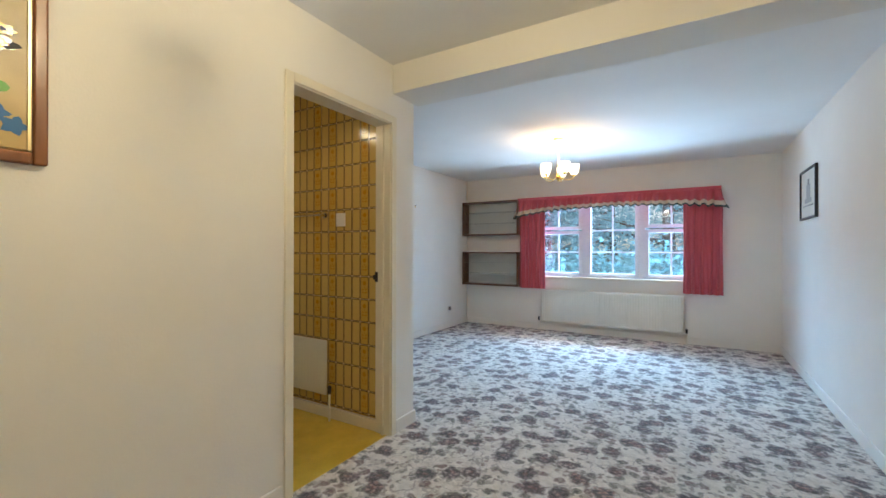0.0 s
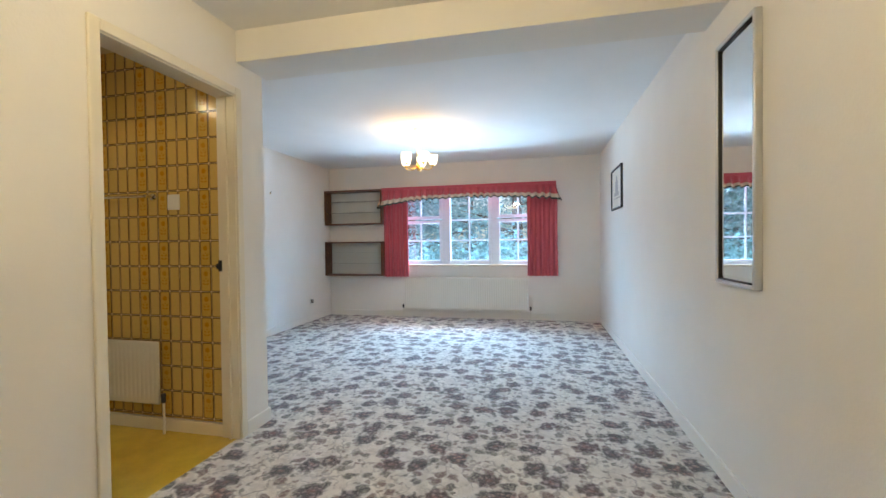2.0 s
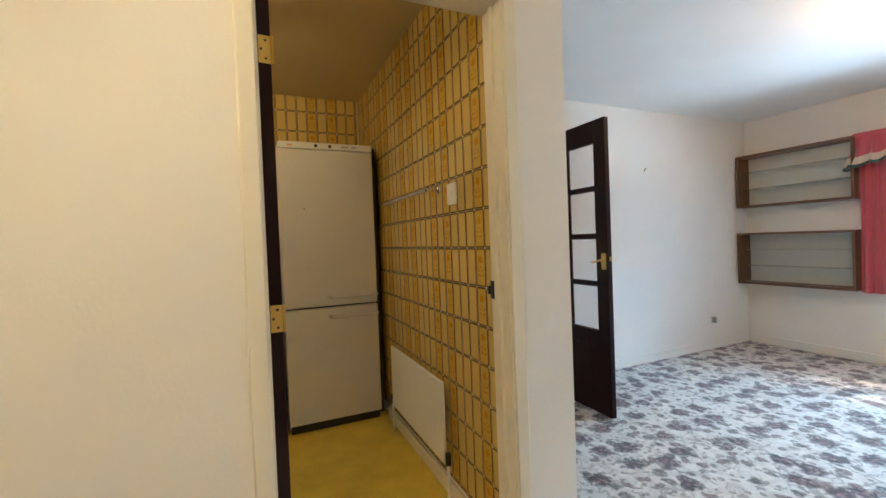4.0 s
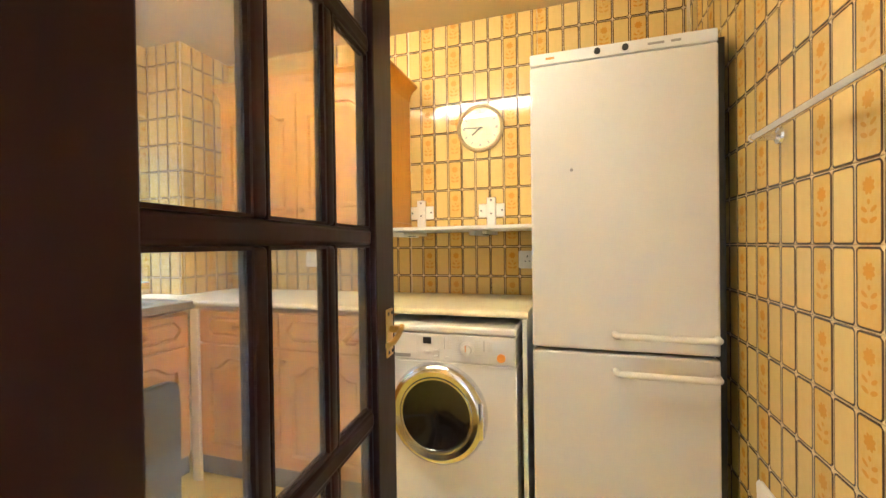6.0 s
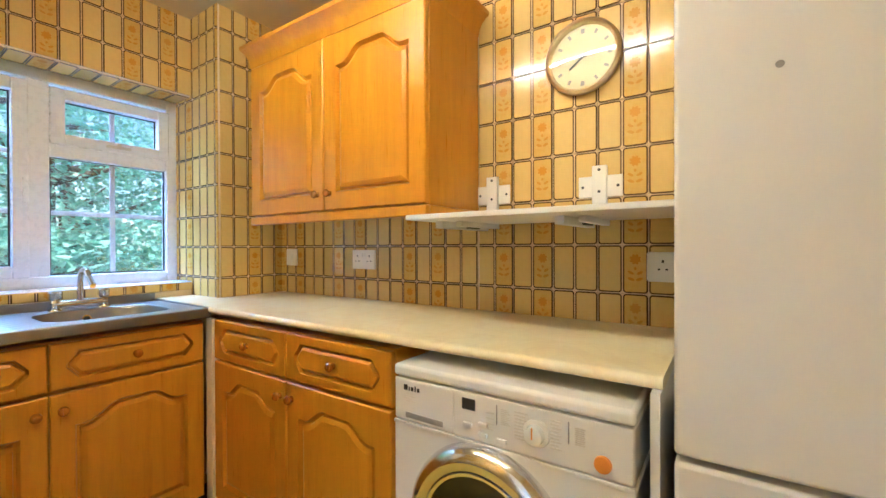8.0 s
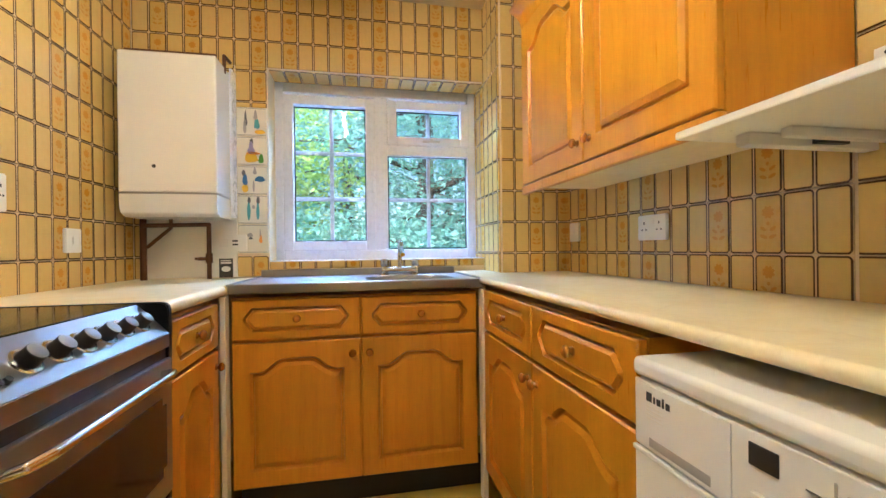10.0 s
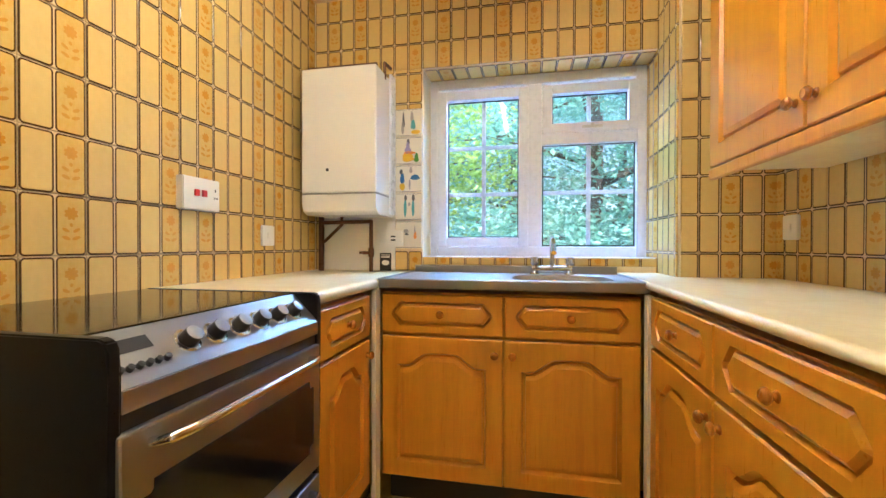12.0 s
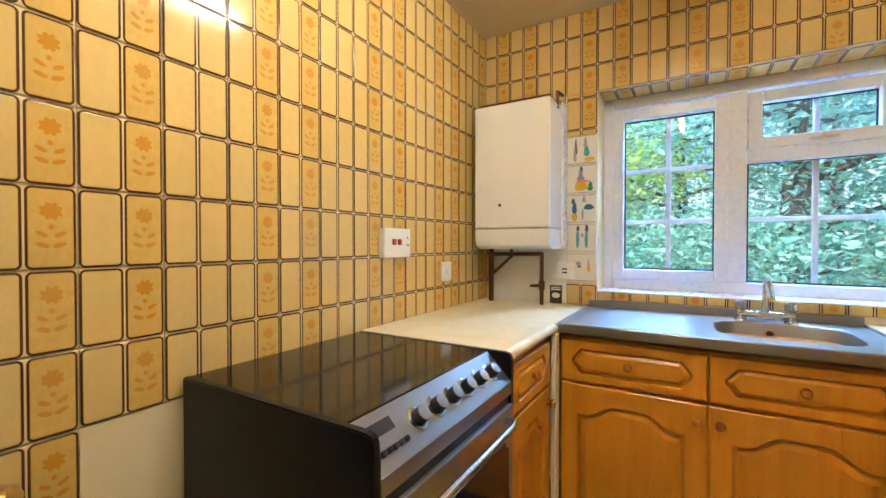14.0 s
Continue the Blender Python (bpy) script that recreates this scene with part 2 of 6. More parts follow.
def tile_print(name, flowers):
    """A glazed wall tile with two printed panels (u 0 to 2, v 0 to 1); the second panel may carry a flower in relief."""
    n = Net(name)
    uv = n.node("SeparateXYZ")
    n.put(uv.inputs[0], n.node("TexCoord").outputs["UV"])
    u, v = uv.outputs[0], uv.outputs[1]
    pu = n.m("SUBTRACT", n.m("FRACT", u), 0.5)
    pv = n.m("SUBTRACT", v, 0.5)
    # rounded rectangle: half sizes .42 (x .0695) and .455 (x .1435), in mm
    dx = n.m("SUBTRACT", n.m("ABSOLUTE", n.m("MULTIPLY", pu, 75.2)), 25.5)
    dy = n.m("SUBTRACT", n.m("ABSOLUTE", n.m("MULTIPLY", pv, 153.5)), 64.6)
    ax, ay = n.m("MAXIMUM", dx, 0.0), n.m("MAXIMUM", dy, 0.0)
    d = n.m("ADD", n.m("SQRT", n.m("ADD", n.m("MULTIPLY", ax, ax), n.m("MULTIPLY", ay, ay))), n.m("MINIMUM", n.m("MAXIMUM", dx, dy), 0.0))
    near = n.m("ABSOLUTE", n.m("SUBTRACT", d, 8.4))
    n_line = n.ramp(n.m("MULTIPLY", near, 0.1), (0.17, 1.0), (0.24, 0.0))
    halo = n.ramp(n.m("MULTIPLY", near, 0.1), (0.10, 0.55), (0.42, 0.0))
    inside = n.m("LESS_THAN", d, 8.4)
    rnd = n.node("ObjectInfo").outputs["Random"]
    isl = n.node("NewGeometry").outputs["Random Per Island"]
    vary = n.m("FRACT", n.m("ADD", rnd, isl))
    grain = n.noise(n.coords("UV", (5, 6, 1)), 1.0, 4)
    body = n.mix(grain, (0.64, 0.435, 0.135), (0.72, 0.515, 0.19))
    body = n.mix(n.m("MULTIPLY", vary, 0.35), body, (0.58, 0.39, 0.10))
    rim = n.mix(grain, (0.70, 0.53, 0.27), (0.77, 0.60, 0.34))
    gutter = n.m("LESS_THAN", n.m("ABSOLUTE", n.m("SUBTRACT", u, 1.0)), 0.075)
    rim = n.mix(n.m("MULTIPLY", gutter, 0.12), rim, (0.55, 0.33, 0.12))
    col = n.mix(inside, rim, body)
    high = n.m("MULTIPLY", n_line, -0.4)
    if flowers:
        second = n.m("GREATER_THAN", u, 1.0)
        X, Y = n.m("MULTIPLY", pu, 75.2), n.m("MULTIPLY", pv, 153.5)

        def ellipse(cx, cy, rx, ry, turn=0.0, mirror=False):
            x = n.m("ABSOLUTE", X) if mirror else X
            a, b = n.m("SUBTRACT", x, cx), n.m("SUBTRACT", Y, cy)
            ca, sa = math.cos(turn), math.sin(turn)
            p = n.m("ADD", n.m("MULTIPLY", a, ca), n.m("MULTIPLY", b, sa))
            q = n.m("SUBTRACT", n.m("MULTIPLY", b, ca), n.m("MULTIPLY", a, sa))
            p, q = n.m("DIVIDE", p, rx), n.m("DIVIDE", q, ry)
            return n.m("ADD", n.m("MULTIPLY", p, p), n.m("MULTIPLY", q, q))

        rx, ry = X, n.m("SUBTRACT", Y, 31.0)
        rad = n.m("SQRT", n.m("ADD", n.m("MULTIPLY", rx, rx), n.m("MULTIPLY", ry, ry)))
        petal = n.m("MULTIPLY", n.m("ABSOLUTE", n.m("SINE", n.m("MULTIPLY", n.m("ARCTAN2", ry, rx), 4.0))), 5.0)
        head = n.m("LESS_THAN", rad, n.m("ADD", petal, 12.0))
        leaves = head
        for e in (ellipse(13.0, -11.0, 9.5, 4.2, 0.5, True), ellipse(12.0, -31.0, 10.5, 4.6, 0.35, True), ellipse(0.0, 2.0, 4.0, 5.0)):
            leaves = n.m("MAXIMUM", leaves, n.m("LESS_THAN", e, 1.0))
        motif = n.m("MULTIPLY", leaves, second)
        wash = n.m("MULTIPLY", n.m("MULTIPLY", second, inside), n.ramp(n.noise(n.coords("UV", (9, 9, 1)), 1.0, 2), (0.3, 0.42), (0.7, 0.85)))
        col = n.mix(wash, col, (0.60, 0.36, 0.06))
        col = n.mix(n.m("MULTIPLY", motif, n.m("ADD", n.m("MULTIPLY", vary, 0.3), 0.68)), col, (0.54, 0.24, 0.012))
        high = n.m("ADD", high, n.m("MULTIPLY", motif, 0.5))
    col = n.mix(n.m("MULTIPLY", halo, inside), col, (0.36, 0.18, 0.035))
    col = n.mix(n.m("MULTIPLY", n_line, 0.97), col, (0.055, 0.018, 0.003))
    wavy = n.noise(n.coords("UV", (3, 6, 1)), 1.0, 2)
    n.bump(n.m("ADD", high, n.m("MULTIPLY", wavy, 0.5)), 0.35, 0.0016)
    return n.set(color=col, rough=n.m("ADD", n.m("MULTIPLY", grain, 0.10), 0.07), spec=0.48)


def fabric(name, colour, scale=500.0, rough=0.9, vary=0.12):
    n = Net(name)
    c = n.coords()
    weave = n.noise(c, scale, 1)
    big = n.noise(c, 6, 3)
    col = n.mix(n.m("MULTIPLY", n.m("ADD", weave, big), 0.5), tuple(v * (1 - vary) for v in colour), tuple(v * (1 + vary) for v in colour))
    n.bump(weave, 0.3, 0.001)
    return n.set(color=col, rough=rough, sheen=0.3, spec=0.2)


def leaf_mat(name, dark, light):
    n = Net(name)
    isl = n.node("NewGeometry").outputs["Random Per Island"]
    col = n.mix(isl, dark, light)
    mat = n.set(color=col, rough=0.55, spec=0.3)
    tr = n.node("BsdfTranslucent")
    n.put(tr.inputs[0], n.mix(0.5, col, light))
    mx = n.node("MixShader")
    mx.inputs[0].default_value = 0.35
    out = n.tree.nodes["Material Output"]
    n.put(mx.inputs[1], n.bsdf.outputs[0]), n.put(mx.inputs[2], tr.outputs[0]), n.put(out.inputs[0], mx.outputs[0])
    return mat


WALL = painted("cream_wall_paint", (0.84, 0.80, 0.73), 0.75, 90, 0.35, 0.02, 0.25, 0.002)
CEIL = painted("white_ceiling_paint", (0.85, 0.84, 0.81), 0.8, 70, 0.3, 0.02, 0.2)
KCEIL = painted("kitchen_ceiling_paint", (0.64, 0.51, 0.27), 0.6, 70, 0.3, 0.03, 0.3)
BARE = painted("bare_plaster_paint", (0.80, 0.665, 0.40), 0.5, 80, 0.3, 0.05)
GLOSS = painted("cream_gloss_paint", (0.80, 0.73, 0.58), 0.3, 60, 0.1, 0.03)
UPVC = painted("white_upvc", (0.79, 0.82, 0.90), 0.28, 40, 0.0, 0.0)
WHITE = painted("white_plastic", (0.80, 0.78, 0.72), 0.3, 60, 0.04, 0.02)
ENAMEL = painted("white_enamel", (0.80, 0.78, 0.72), 0.22, 30, 0.04, 0.02)
FRIDGE = painted("fridge_enamel", (0.74, 0.70, 0.62), 0.3, 240, 0.03, 0.035)
RADI = painted("radiator_enamel", (0.78, 0.75, 0.66), 0.35, 60, 0.06, 0.02)
BLACK = painted("black_enamel", (0.006, 0.006, 0.007), 0.3, 200, 0.05, 0.1, 0.25)
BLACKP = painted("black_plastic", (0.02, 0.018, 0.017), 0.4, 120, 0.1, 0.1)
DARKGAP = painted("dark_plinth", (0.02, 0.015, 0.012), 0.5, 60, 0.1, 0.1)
HOB = painted("hob_glass", (0.012, 0.010, 0.009), 0.1, 8, 0.0, 0.1)
RED = painted("red_rocker", (0.55, 0.02, 0.02), 0.35, 60, 0.05, 0.05)
ORANGE = painted("orange_mark", (0.80, 0.30, 0.03), 0.4, 60, 0.05, 0.05)
GREYP = painted("grey_print", (0.35, 0.33, 0.30), 0.5, 60, 0.05, 0.05)
BLUEP = painted("blue_glaze", (0.05, 0.16, 0.36), 0.2, 60, 0.05, 0.1)
YELLOWP = painted("yellow_glaze", (0.72, 0.45, 0.03), 0.2, 60, 0.05, 0.1)
TEALP = painted("teal_glaze", (0.10, 0.36, 0.38), 0.2, 60, 0.05, 0.1)
VIOLETP = painted("violet_glaze", (0.34, 0.30, 0.52), 0.2, 60, 0.05, 0.1)
GREENP = painted("green_glaze", (0.10, 0.30, 0.05), 0.2, 60, 0.05, 0.1)
GLAZE = painted("white_glaze", (0.78, 0.74, 0.62), 0.12, 40, 0.05, 0.03)
GROUT = painted("pale_grout", (0.74, 0.59, 0.36), 0.8, 120, 0.3, 0.06)
OAK = wood("honey_oak", (0.48, 0.180, 0.002), (0.66, 0.295, 0.003), 0.3, coat=0.08, bump=0.03, spec=0.4)
KNOBW = wood("knob_oak", (0.27, 0.085, 0.003), (0.40, 0.15, 0.005), 0.25, coat=0.3, bump=0.03)
MAHOG = wood("mahogany_stain", (0.011, 0.0016, 0.0016), (0.022, 0.0036, 0.0032), 0.42, (20, 20, 2), 0.0, spec=0.18)
TEAK = wood("walnut_veneer", (0.075, 0.028, 0.012), (0.16, 0.065, 0.028), 0.4)
FRAMEW = wood("red_brown_frame", (0.15, 0.045, 0.010), (0.27, 0.095, 0.026), 0.35, (20, 20, 2))
CARPET = carpet_floral("floral_carpet")
LINO = lino("ochre_lino")
WORKTOP = worktop_laminate("cream_marbled_laminate")
TILE_PP, TILE_PF = tile_print("tile_plain", False), tile_print("tile_flower", True)
GLASS = glass("clear_glass")
GLASS_WIN = glass("window_glass", (0.97, 0.985, 0.98), 0.0, 0.96)
GLASS_OLD = glass("smeared_glass", (0.95, 0.94, 0.92), 0.10, 0.90)
MIRROR = metal("mirror_silver", (0.92, 0.93, 0.92), 0.11, (1, 1, 1), 3.0, 0.0)
MIRROR.node_tree.nodes["Principled BSDF"].inputs["Roughness"].default_value = 0.02
for link in list(MIRROR.node_tree.nodes["Principled BSDF"].inputs["Roughness"].links):
    MIRROR.node_tree.links.remove(link)
BRASS = metal("brass", (0.72, 0.48, 0.14), 0.28)
CHROME = metal("chrome", (0.82, 0.82, 0.83), 0.14)
STEEL = metal("brushed_steel", (0.36, 0.35, 0.335), 0.34, (1, 30, 1), 30, 0.12)
ALU = metal("silver_frame", (0.72, 0.72, 0.70), 0.35)
COPPER = metal("old_copper", (0.14, 0.065, 0.035), 0.45)
CURTAIN = fabric("rose_curtain_cloth", (0.50, 0.085, 0.105))
TRIM_CREAM = fabric("cream_trim_cloth", (0.62, 0.50, 0.38))
TRIM_GREEN = fabric("green_trim_cloth", (0.03, 0.06, 0.05))
SHELFBACK = painted("shelf_back", (0.62, 0.62, 0.56), 0.6, 60, 0.1, 0.03)
SHADE = glow("lit_glass_shade", (1.0, 0.86, 0.58), 5.0, (0.9, 0.88, 0.8))
TUBE = glow("lit_tube", (1.0, 0.90, 0.60), 62.0)
DIAL = painted("cream_dial", (0.76, 0.67, 0.42), 0.5, 60, 0.05, 0.03)
GILT = metal("pale_gilt", (0.80, 0.66, 0.38), 0.35)
PAPER = painted("print_paper", (0.68, 0.64, 0.55), 0.7, 60, 0.1, 0.08)
CANVAS = painted("varnished_canvas", (0.40, 0.29, 0.12), 0.32, 300, 0.3, 0.35)
INK = painted("print_ink", (0.10, 0.10, 0.10), 0.7, 60, 0.1, 0.2)
LEAF = leaf_mat("tree_leaves", (0.12, 0.33, 0.25), (0.42, 0.72, 0.54))
LEAF_Y = leaf_mat("bright_leaves", (0.28, 0.48, 0.08), (0.62, 0.78, 0.22))
LEAF_D = leaf_mat("shade_leaves", (0.12, 0.32, 0.34), (0.38, 0.70, 0.72))
BARK = painted("bark", (0.13, 0.10, 0.075), 0.9, 30, 0.9, 0.25, 0.2, 0.02)
GRASS = painted("rough_grass", (0.07, 0.11, 0.035), 0.95, 25, 0.9, 0.35, 0.2, 0.03)

# ---- mesh helpers ----


def box(bm, x0, x1, y0, y1, z0, z1, bevel=0.0, seg=2):
    """Adds a box, with rounded edges where bevel is given."""
    made = bmesh.ops.create_cube(bm, size=1.0)["verts"]
    c = Vector(((x0 + x1) / 2, (y0 + y1) / 2, (z0 + z1) / 2))
    s = Vector((abs(x1 - x0), abs(y1 - y0), abs(z1 - z0)))
    for v in made:
        v.co = Vector((v.co.x * s.x, v.co.y * s.y, v.co.z * s.z)) + c
    if bevel:
        edges = list({e for v in made for e in v.link_edges})
        bmesh.ops.bevel(bm, geom=edges, offset=min(bevel, min(s) * 0.45), segments=seg, affect="EDGES", profile=0.5)
    return bm


def boxes(*rows, bevel=0.0, seg=2):
    bm = bmesh.new()
    for r in rows:
        box(bm, *r, bevel=bevel, seg=seg)
    return bm


def rod(bm, a, b, r, r2=None, seg=14, caps=True):
    """A round bar from a to b."""
    a, b = Vector(a), Vector(b)
    made = bmesh.ops.create_cone(bm, cap_ends=caps, segments=seg, radius1=r, radius2=r if r2 is None else r2, depth=(b - a).length)["verts"]
    turn = (b - a).to_track_quat("Z", "Y").to_matrix().to_4x4()
    bmesh.ops.transform(bm, matrix=Matrix.Translation((a + b) / 2) @ turn, verts=made)
    return bm


def ball(bm, c, r, scale=(1, 1, 1), u=14, v=9):
    made = bmesh.ops.create_uvsphere(bm, u_segments=u, v_segments=v, radius=r)["verts"]
    bmesh.ops.transform(bm, matrix=Matrix.Translation(c) @ Matrix.Diagonal((*scale, 1)), verts=made)
    return bm


def pipe(bm, pts, r, seg=10):
    for a, b in zip(pts, pts[1:]):
        rod(bm, a, b, r, seg=seg)
    for p in pts[1:-1]:
        ball(bm, p, r, u=seg, v=6)
    return bm


def lathe(bm, c, axis, profile, seg=24):
    """Turns a profile of (along, radius) about an axis through c."""
    q = Vector(axis).to_track_quat("Z", "Y").to_matrix()
    rings = []
    for h, r in profile:
        rings.append([bm.verts.new(Vector(c) + q @ Vector((r * math.cos(k * 2 * math.pi / seg), r * math.sin(k * 2 * math.pi / seg), h))) for k in range(seg)])
    for A, B in zip(rings, rings[1:]):
        for k in range(seg):
            bm.faces.new((A[k], A[(k + 1) % seg], B[(k + 1) % seg], B[k]))
    return bm


def prism(bm, outline, place):
    """A flat plate: an outline of (u, v) and its two depths; place(u, v, w) gives the point."""
    pts, w0, w1 = outline
    lo = [bm.verts.new(place(u, v, w0)) for u, v in pts]
    hi = [bm.verts.new(place(u, v, w1)) for u, v in pts]
    bm.faces.new(lo[::-1]), bm.faces.new(hi)
    for i in range(len(pts)):
        j = (i + 1) % len(pts)
        bm.faces.new((lo[i], lo[j], hi[j], hi[i]))
    return bm


def mesh_of(name, bm, mat, smooth=True, crease=35):
    bmesh.ops.recalc_face_normals(bm, faces=bm.faces)
    me = bpy.data.meshes.new(name)
    bm.to_mesh(me)
    bm.free()
    if mat:
        me.materials.append(mat)
    if smooth:
        me.set_sharp_from_angle(angle=radians(crease))
        for p in me.polygons:
            # broad flat faces stay flat beside their rounded edges
            p.use_smooth = p.area < 0.004 or max(abs(v) for v in p.normal) < 0.9999
    return me


def part(name, bm, mat, parent=None, label="", smooth=True, crease=35):
    """Links a bmesh, written in world metres, as one object under a thing or a part."""
    ob = new(name, mesh_of(name, bm, mat, smooth, crease))
    if parent is not None:
        ob.parent = parent
        ob.matrix_parent_inverse = base_of(parent).inverted()
    if label:
        tagged(ob, label)
    return ob


def base_of(ob):
    m = ob.matrix_basis.copy()
    while ob.parent is not None:
        m = ob.parent.matrix_basis @ ob.matrix_parent_inverse @ m if ob.parent.parent is None else base_of(ob.parent) @ ob.matrix_parent_inverse @ m
        break
    return m


def thing(name, place, label, category, group="", kind=""):
    ob = new(name)
    ob.empty_display_size = 0.1
    ob.location = place
    return tagged(ob, label, category, group, kind)


def structure(name, bm, mat, label, category="", smooth=False):
    return tagged(part(name, bm, mat, None, "", smooth), label, category or name.split("_")[0], kind="structure")


# ---- plan ----
H_DIN, H_LOU, H_KIT = 2.39, 2.335, 2.36
XR, XL, YW, YB = 2.56, -1.555, 4.04, -3.4
KX0, KX1, KY0, KY1 = -0.10, -2.196, 0.02, -2.885
YC = 0.265
DOOR_Y0, DOOR_Y1, DOOR_H = -0.75, 0.0, 2.0

# walls of the dining end and the lounge
structure("wall_dining", boxes((0, KX0, YB, DOOR_Y0 - 0.03, 0, 2.6), (0, KX0, DOOR_Y1 + 0.03, YC, 0, 2.6), (0, KX0, DOOR_Y0 - 0.03, DOOR_Y1 + 0.03, DOOR_H + 0.03, 2.6)),
          WALL, "cream painted partition wall with a doorway", "wall")
structure("wall_partition", boxes((KX0, -2.4, KY0 + 0.012, YC, 0, 2.6)), WALL, "cream painted wall between kitchen and lounge", "wall")
structure("wall_west", boxes((XL, XL - 0.12, YC, YW + 0.3, 0, 2.6)), WALL, "plain white painted lounge wall", "wall")
structure("wall_east", boxes((XR, XR + 0.15, YB, YW + 0.3, 0, 2.6)), WALL, "long cream painted wall with faint texture", "wall")
structure("wall_south", boxes((-0.1, XR + 0.15, YB - 0.15, YB, 0, 2.6)), WALL, "plain cream painted end wall", "wall")
WX0, WX1, WZ0, WZ1 = -0.42, 1.80, 0.80, 1.95
structure("wall_north", boxes((XL, WX0, YW, YW + 0.28, 0, 2.6), (WX1, XR, YW, YW + 0.28, 0, 2.6), (WX0, WX1, YW, YW + 0.28, 0, WZ0 - 0.02), (WX0, WX1, YW, YW + 0.28, WZ1, 2.6)),
          WALL, "cream painted wall with a wide window opening", "wall")
structure("ceiling", boxes((XL, XR, YC + 0.05, YW, H_LOU, H_LOU + 0.1)), CEIL, "white painted lounge ceiling", "ceiling")
structure("ceiling_dining", boxes((0, XR, YB, 0.03, H_DIN, H_DIN + 0.1)), CEIL, "white painted dining ceiling", "ceiling")
structure("beam", boxes((0.0, XR, 0.03, YC + 0.05, 2.205, 2.5), (XL, 0.0, YC, YC + 0.05, 2.335, 2.5), bevel=0.004), WALL, "painted boxed beam across the opening", "beam")
structure("floor", boxes((-0.02, XR, YB, YW, -0.1, 0.0), (XL, -0.02, YC, YW, -0.1, 0.0)), CARPET, "pale carpet with mauve roses and leaves", "floor")
structure("floor_kitchen", boxes((-0.02, KX1, KY1 - 0.02, KY0 + 0.01, -0.1, 0.0)), LINO, "ochre yellow vinyl floor", "floor")

# walls of the kitchen
KWX0, KWX1, KWZ0, KWZ1 = -0.714, -1.843, 0.983, 1.957
structure("wall_kitchen_window", boxes((KX0, KWX0, KY1 - 0.3, KY1, 0, 2.6), (KWX1, KX1 - 0.2, KY1 - 0.3, KY1, 0, 2.6), (KWX0, KWX1, KY1 - 0.3, KY1, 0, KWZ0), (KWX0, KWX1, KY1 - 0.3, KY1, KWZ1, 2.6)),
          BARE, "kitchen wall with a window opening", "wall")
structure("wall_kitchen_far", boxes((KX1, KX1 - 0.2, KY1, 0.25, 0, 2.6)), BARE, "kitchen wall behind the fridge and worktop", "wall")
structure("wall_kitchen_outer", boxes((KX0, 0.0, KY1 - 0.3, YB, 0, 2.6)), BARE, "outer end of the partition wall", "wall")
structure("pier", boxes((KWX1, KX1, KY1, -2.622, 0, H_KIT)), BARE, "boxed pier beside the kitchen window", "pier")
structure("wall_patch", boxes((KX0, KX0 - 0.005, -1.072, -2.4, 0.0, 0.86)), BARE, "untiled cream wall behind the cooker", "wall")
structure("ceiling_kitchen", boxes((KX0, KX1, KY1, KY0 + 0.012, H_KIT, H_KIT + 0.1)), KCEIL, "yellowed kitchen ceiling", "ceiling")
structure("roof_slab", boxes((-2.6, 3.0, -3.9, 4.6, 2.62, 2.8)), BARE, "plain slab over the rooms", "roof")

# skirtings
SK = []
for r in ((0.0, 0.014, YB, DOOR_Y0 - 0.06), (0.0, 0.014, DOOR_Y1 + 0.055, YC + 0.014), (XR - 0.014, XR, YB, YW), (XL, XR, YW - 0.014, YW), (XL, XL + 0.014, YC, YW), (XL, 0.014, YC, YC + 0.014)):
    SK.append((*r, 0.0, 0.085))
for r in SK:
    structure("baseboard", boxes(r, bevel=0.005), WALL, "cream painted skirting board", "baseboard", True)
structure("baseboard", boxes((KX0 - 0.02, -1.58, KY0, KY0 - 0.014, 0.0, 0.075), bevel=0.004), GLOSS, "cream gloss painted kitchen skirting board", "baseboard", True)


# ---- kitchen doorway: lining, stops and architrave ----
def doorway():
    d = thing("door_1", (-0.05, -0.375, 0), "cream painted door lining and architrave, doorway open", "door frame", kind="structure")
    for y0, y1 in ((DOOR_Y0 - 0.03, DOOR_Y0), (DOOR_Y1, DOOR_Y1 + 0.03)):
        part("jamb", boxes((0.004, KX0 - 0.016, y0, y1, 0, DOOR_H + 0.03), bevel=0.003), GLOSS, d)
    part("head", boxes((0.004, KX0 - 0.016, DOOR_Y0, DOOR_Y1, DOOR_H, DOOR_H + 0.03), bevel=0.003), GLOSS, d)
    part("stop", boxes((-0.045, -0.06, DOOR_Y1 - 0.012, DOOR_Y1 + 0.001, 0, DOOR_H)), GLOSS, d)
    for y0, y1 in ((DOOR_Y0 - 0.055, DOOR_Y0 - 0.006), (DOOR_Y1 + 0.006, DOOR_Y1 + 0.055)):
        part("architrave", boxes((0.0, 0.016, y0, y1, 0, DOOR_H + 0.055), bevel=0.006, seg=3), GLOSS, d)
    part("architrave", boxes((0.0, 0.017, DOOR_Y0 - 0.006, DOOR_Y1 + 0.006, DOOR_H + 0.006, DOOR_H + 0.055), bevel=0.006, seg=3), GLOSS, d)
    part("latch_plate", boxes((-0.095, -0.118, -0.004, 0.0, 0.985, 1.05), (-0.115, -0.128, -0.010, 0.0, 1.0, 1.03), bevel=0.001), BLACKP, d, "tarnished dark striking plate")


doorway()


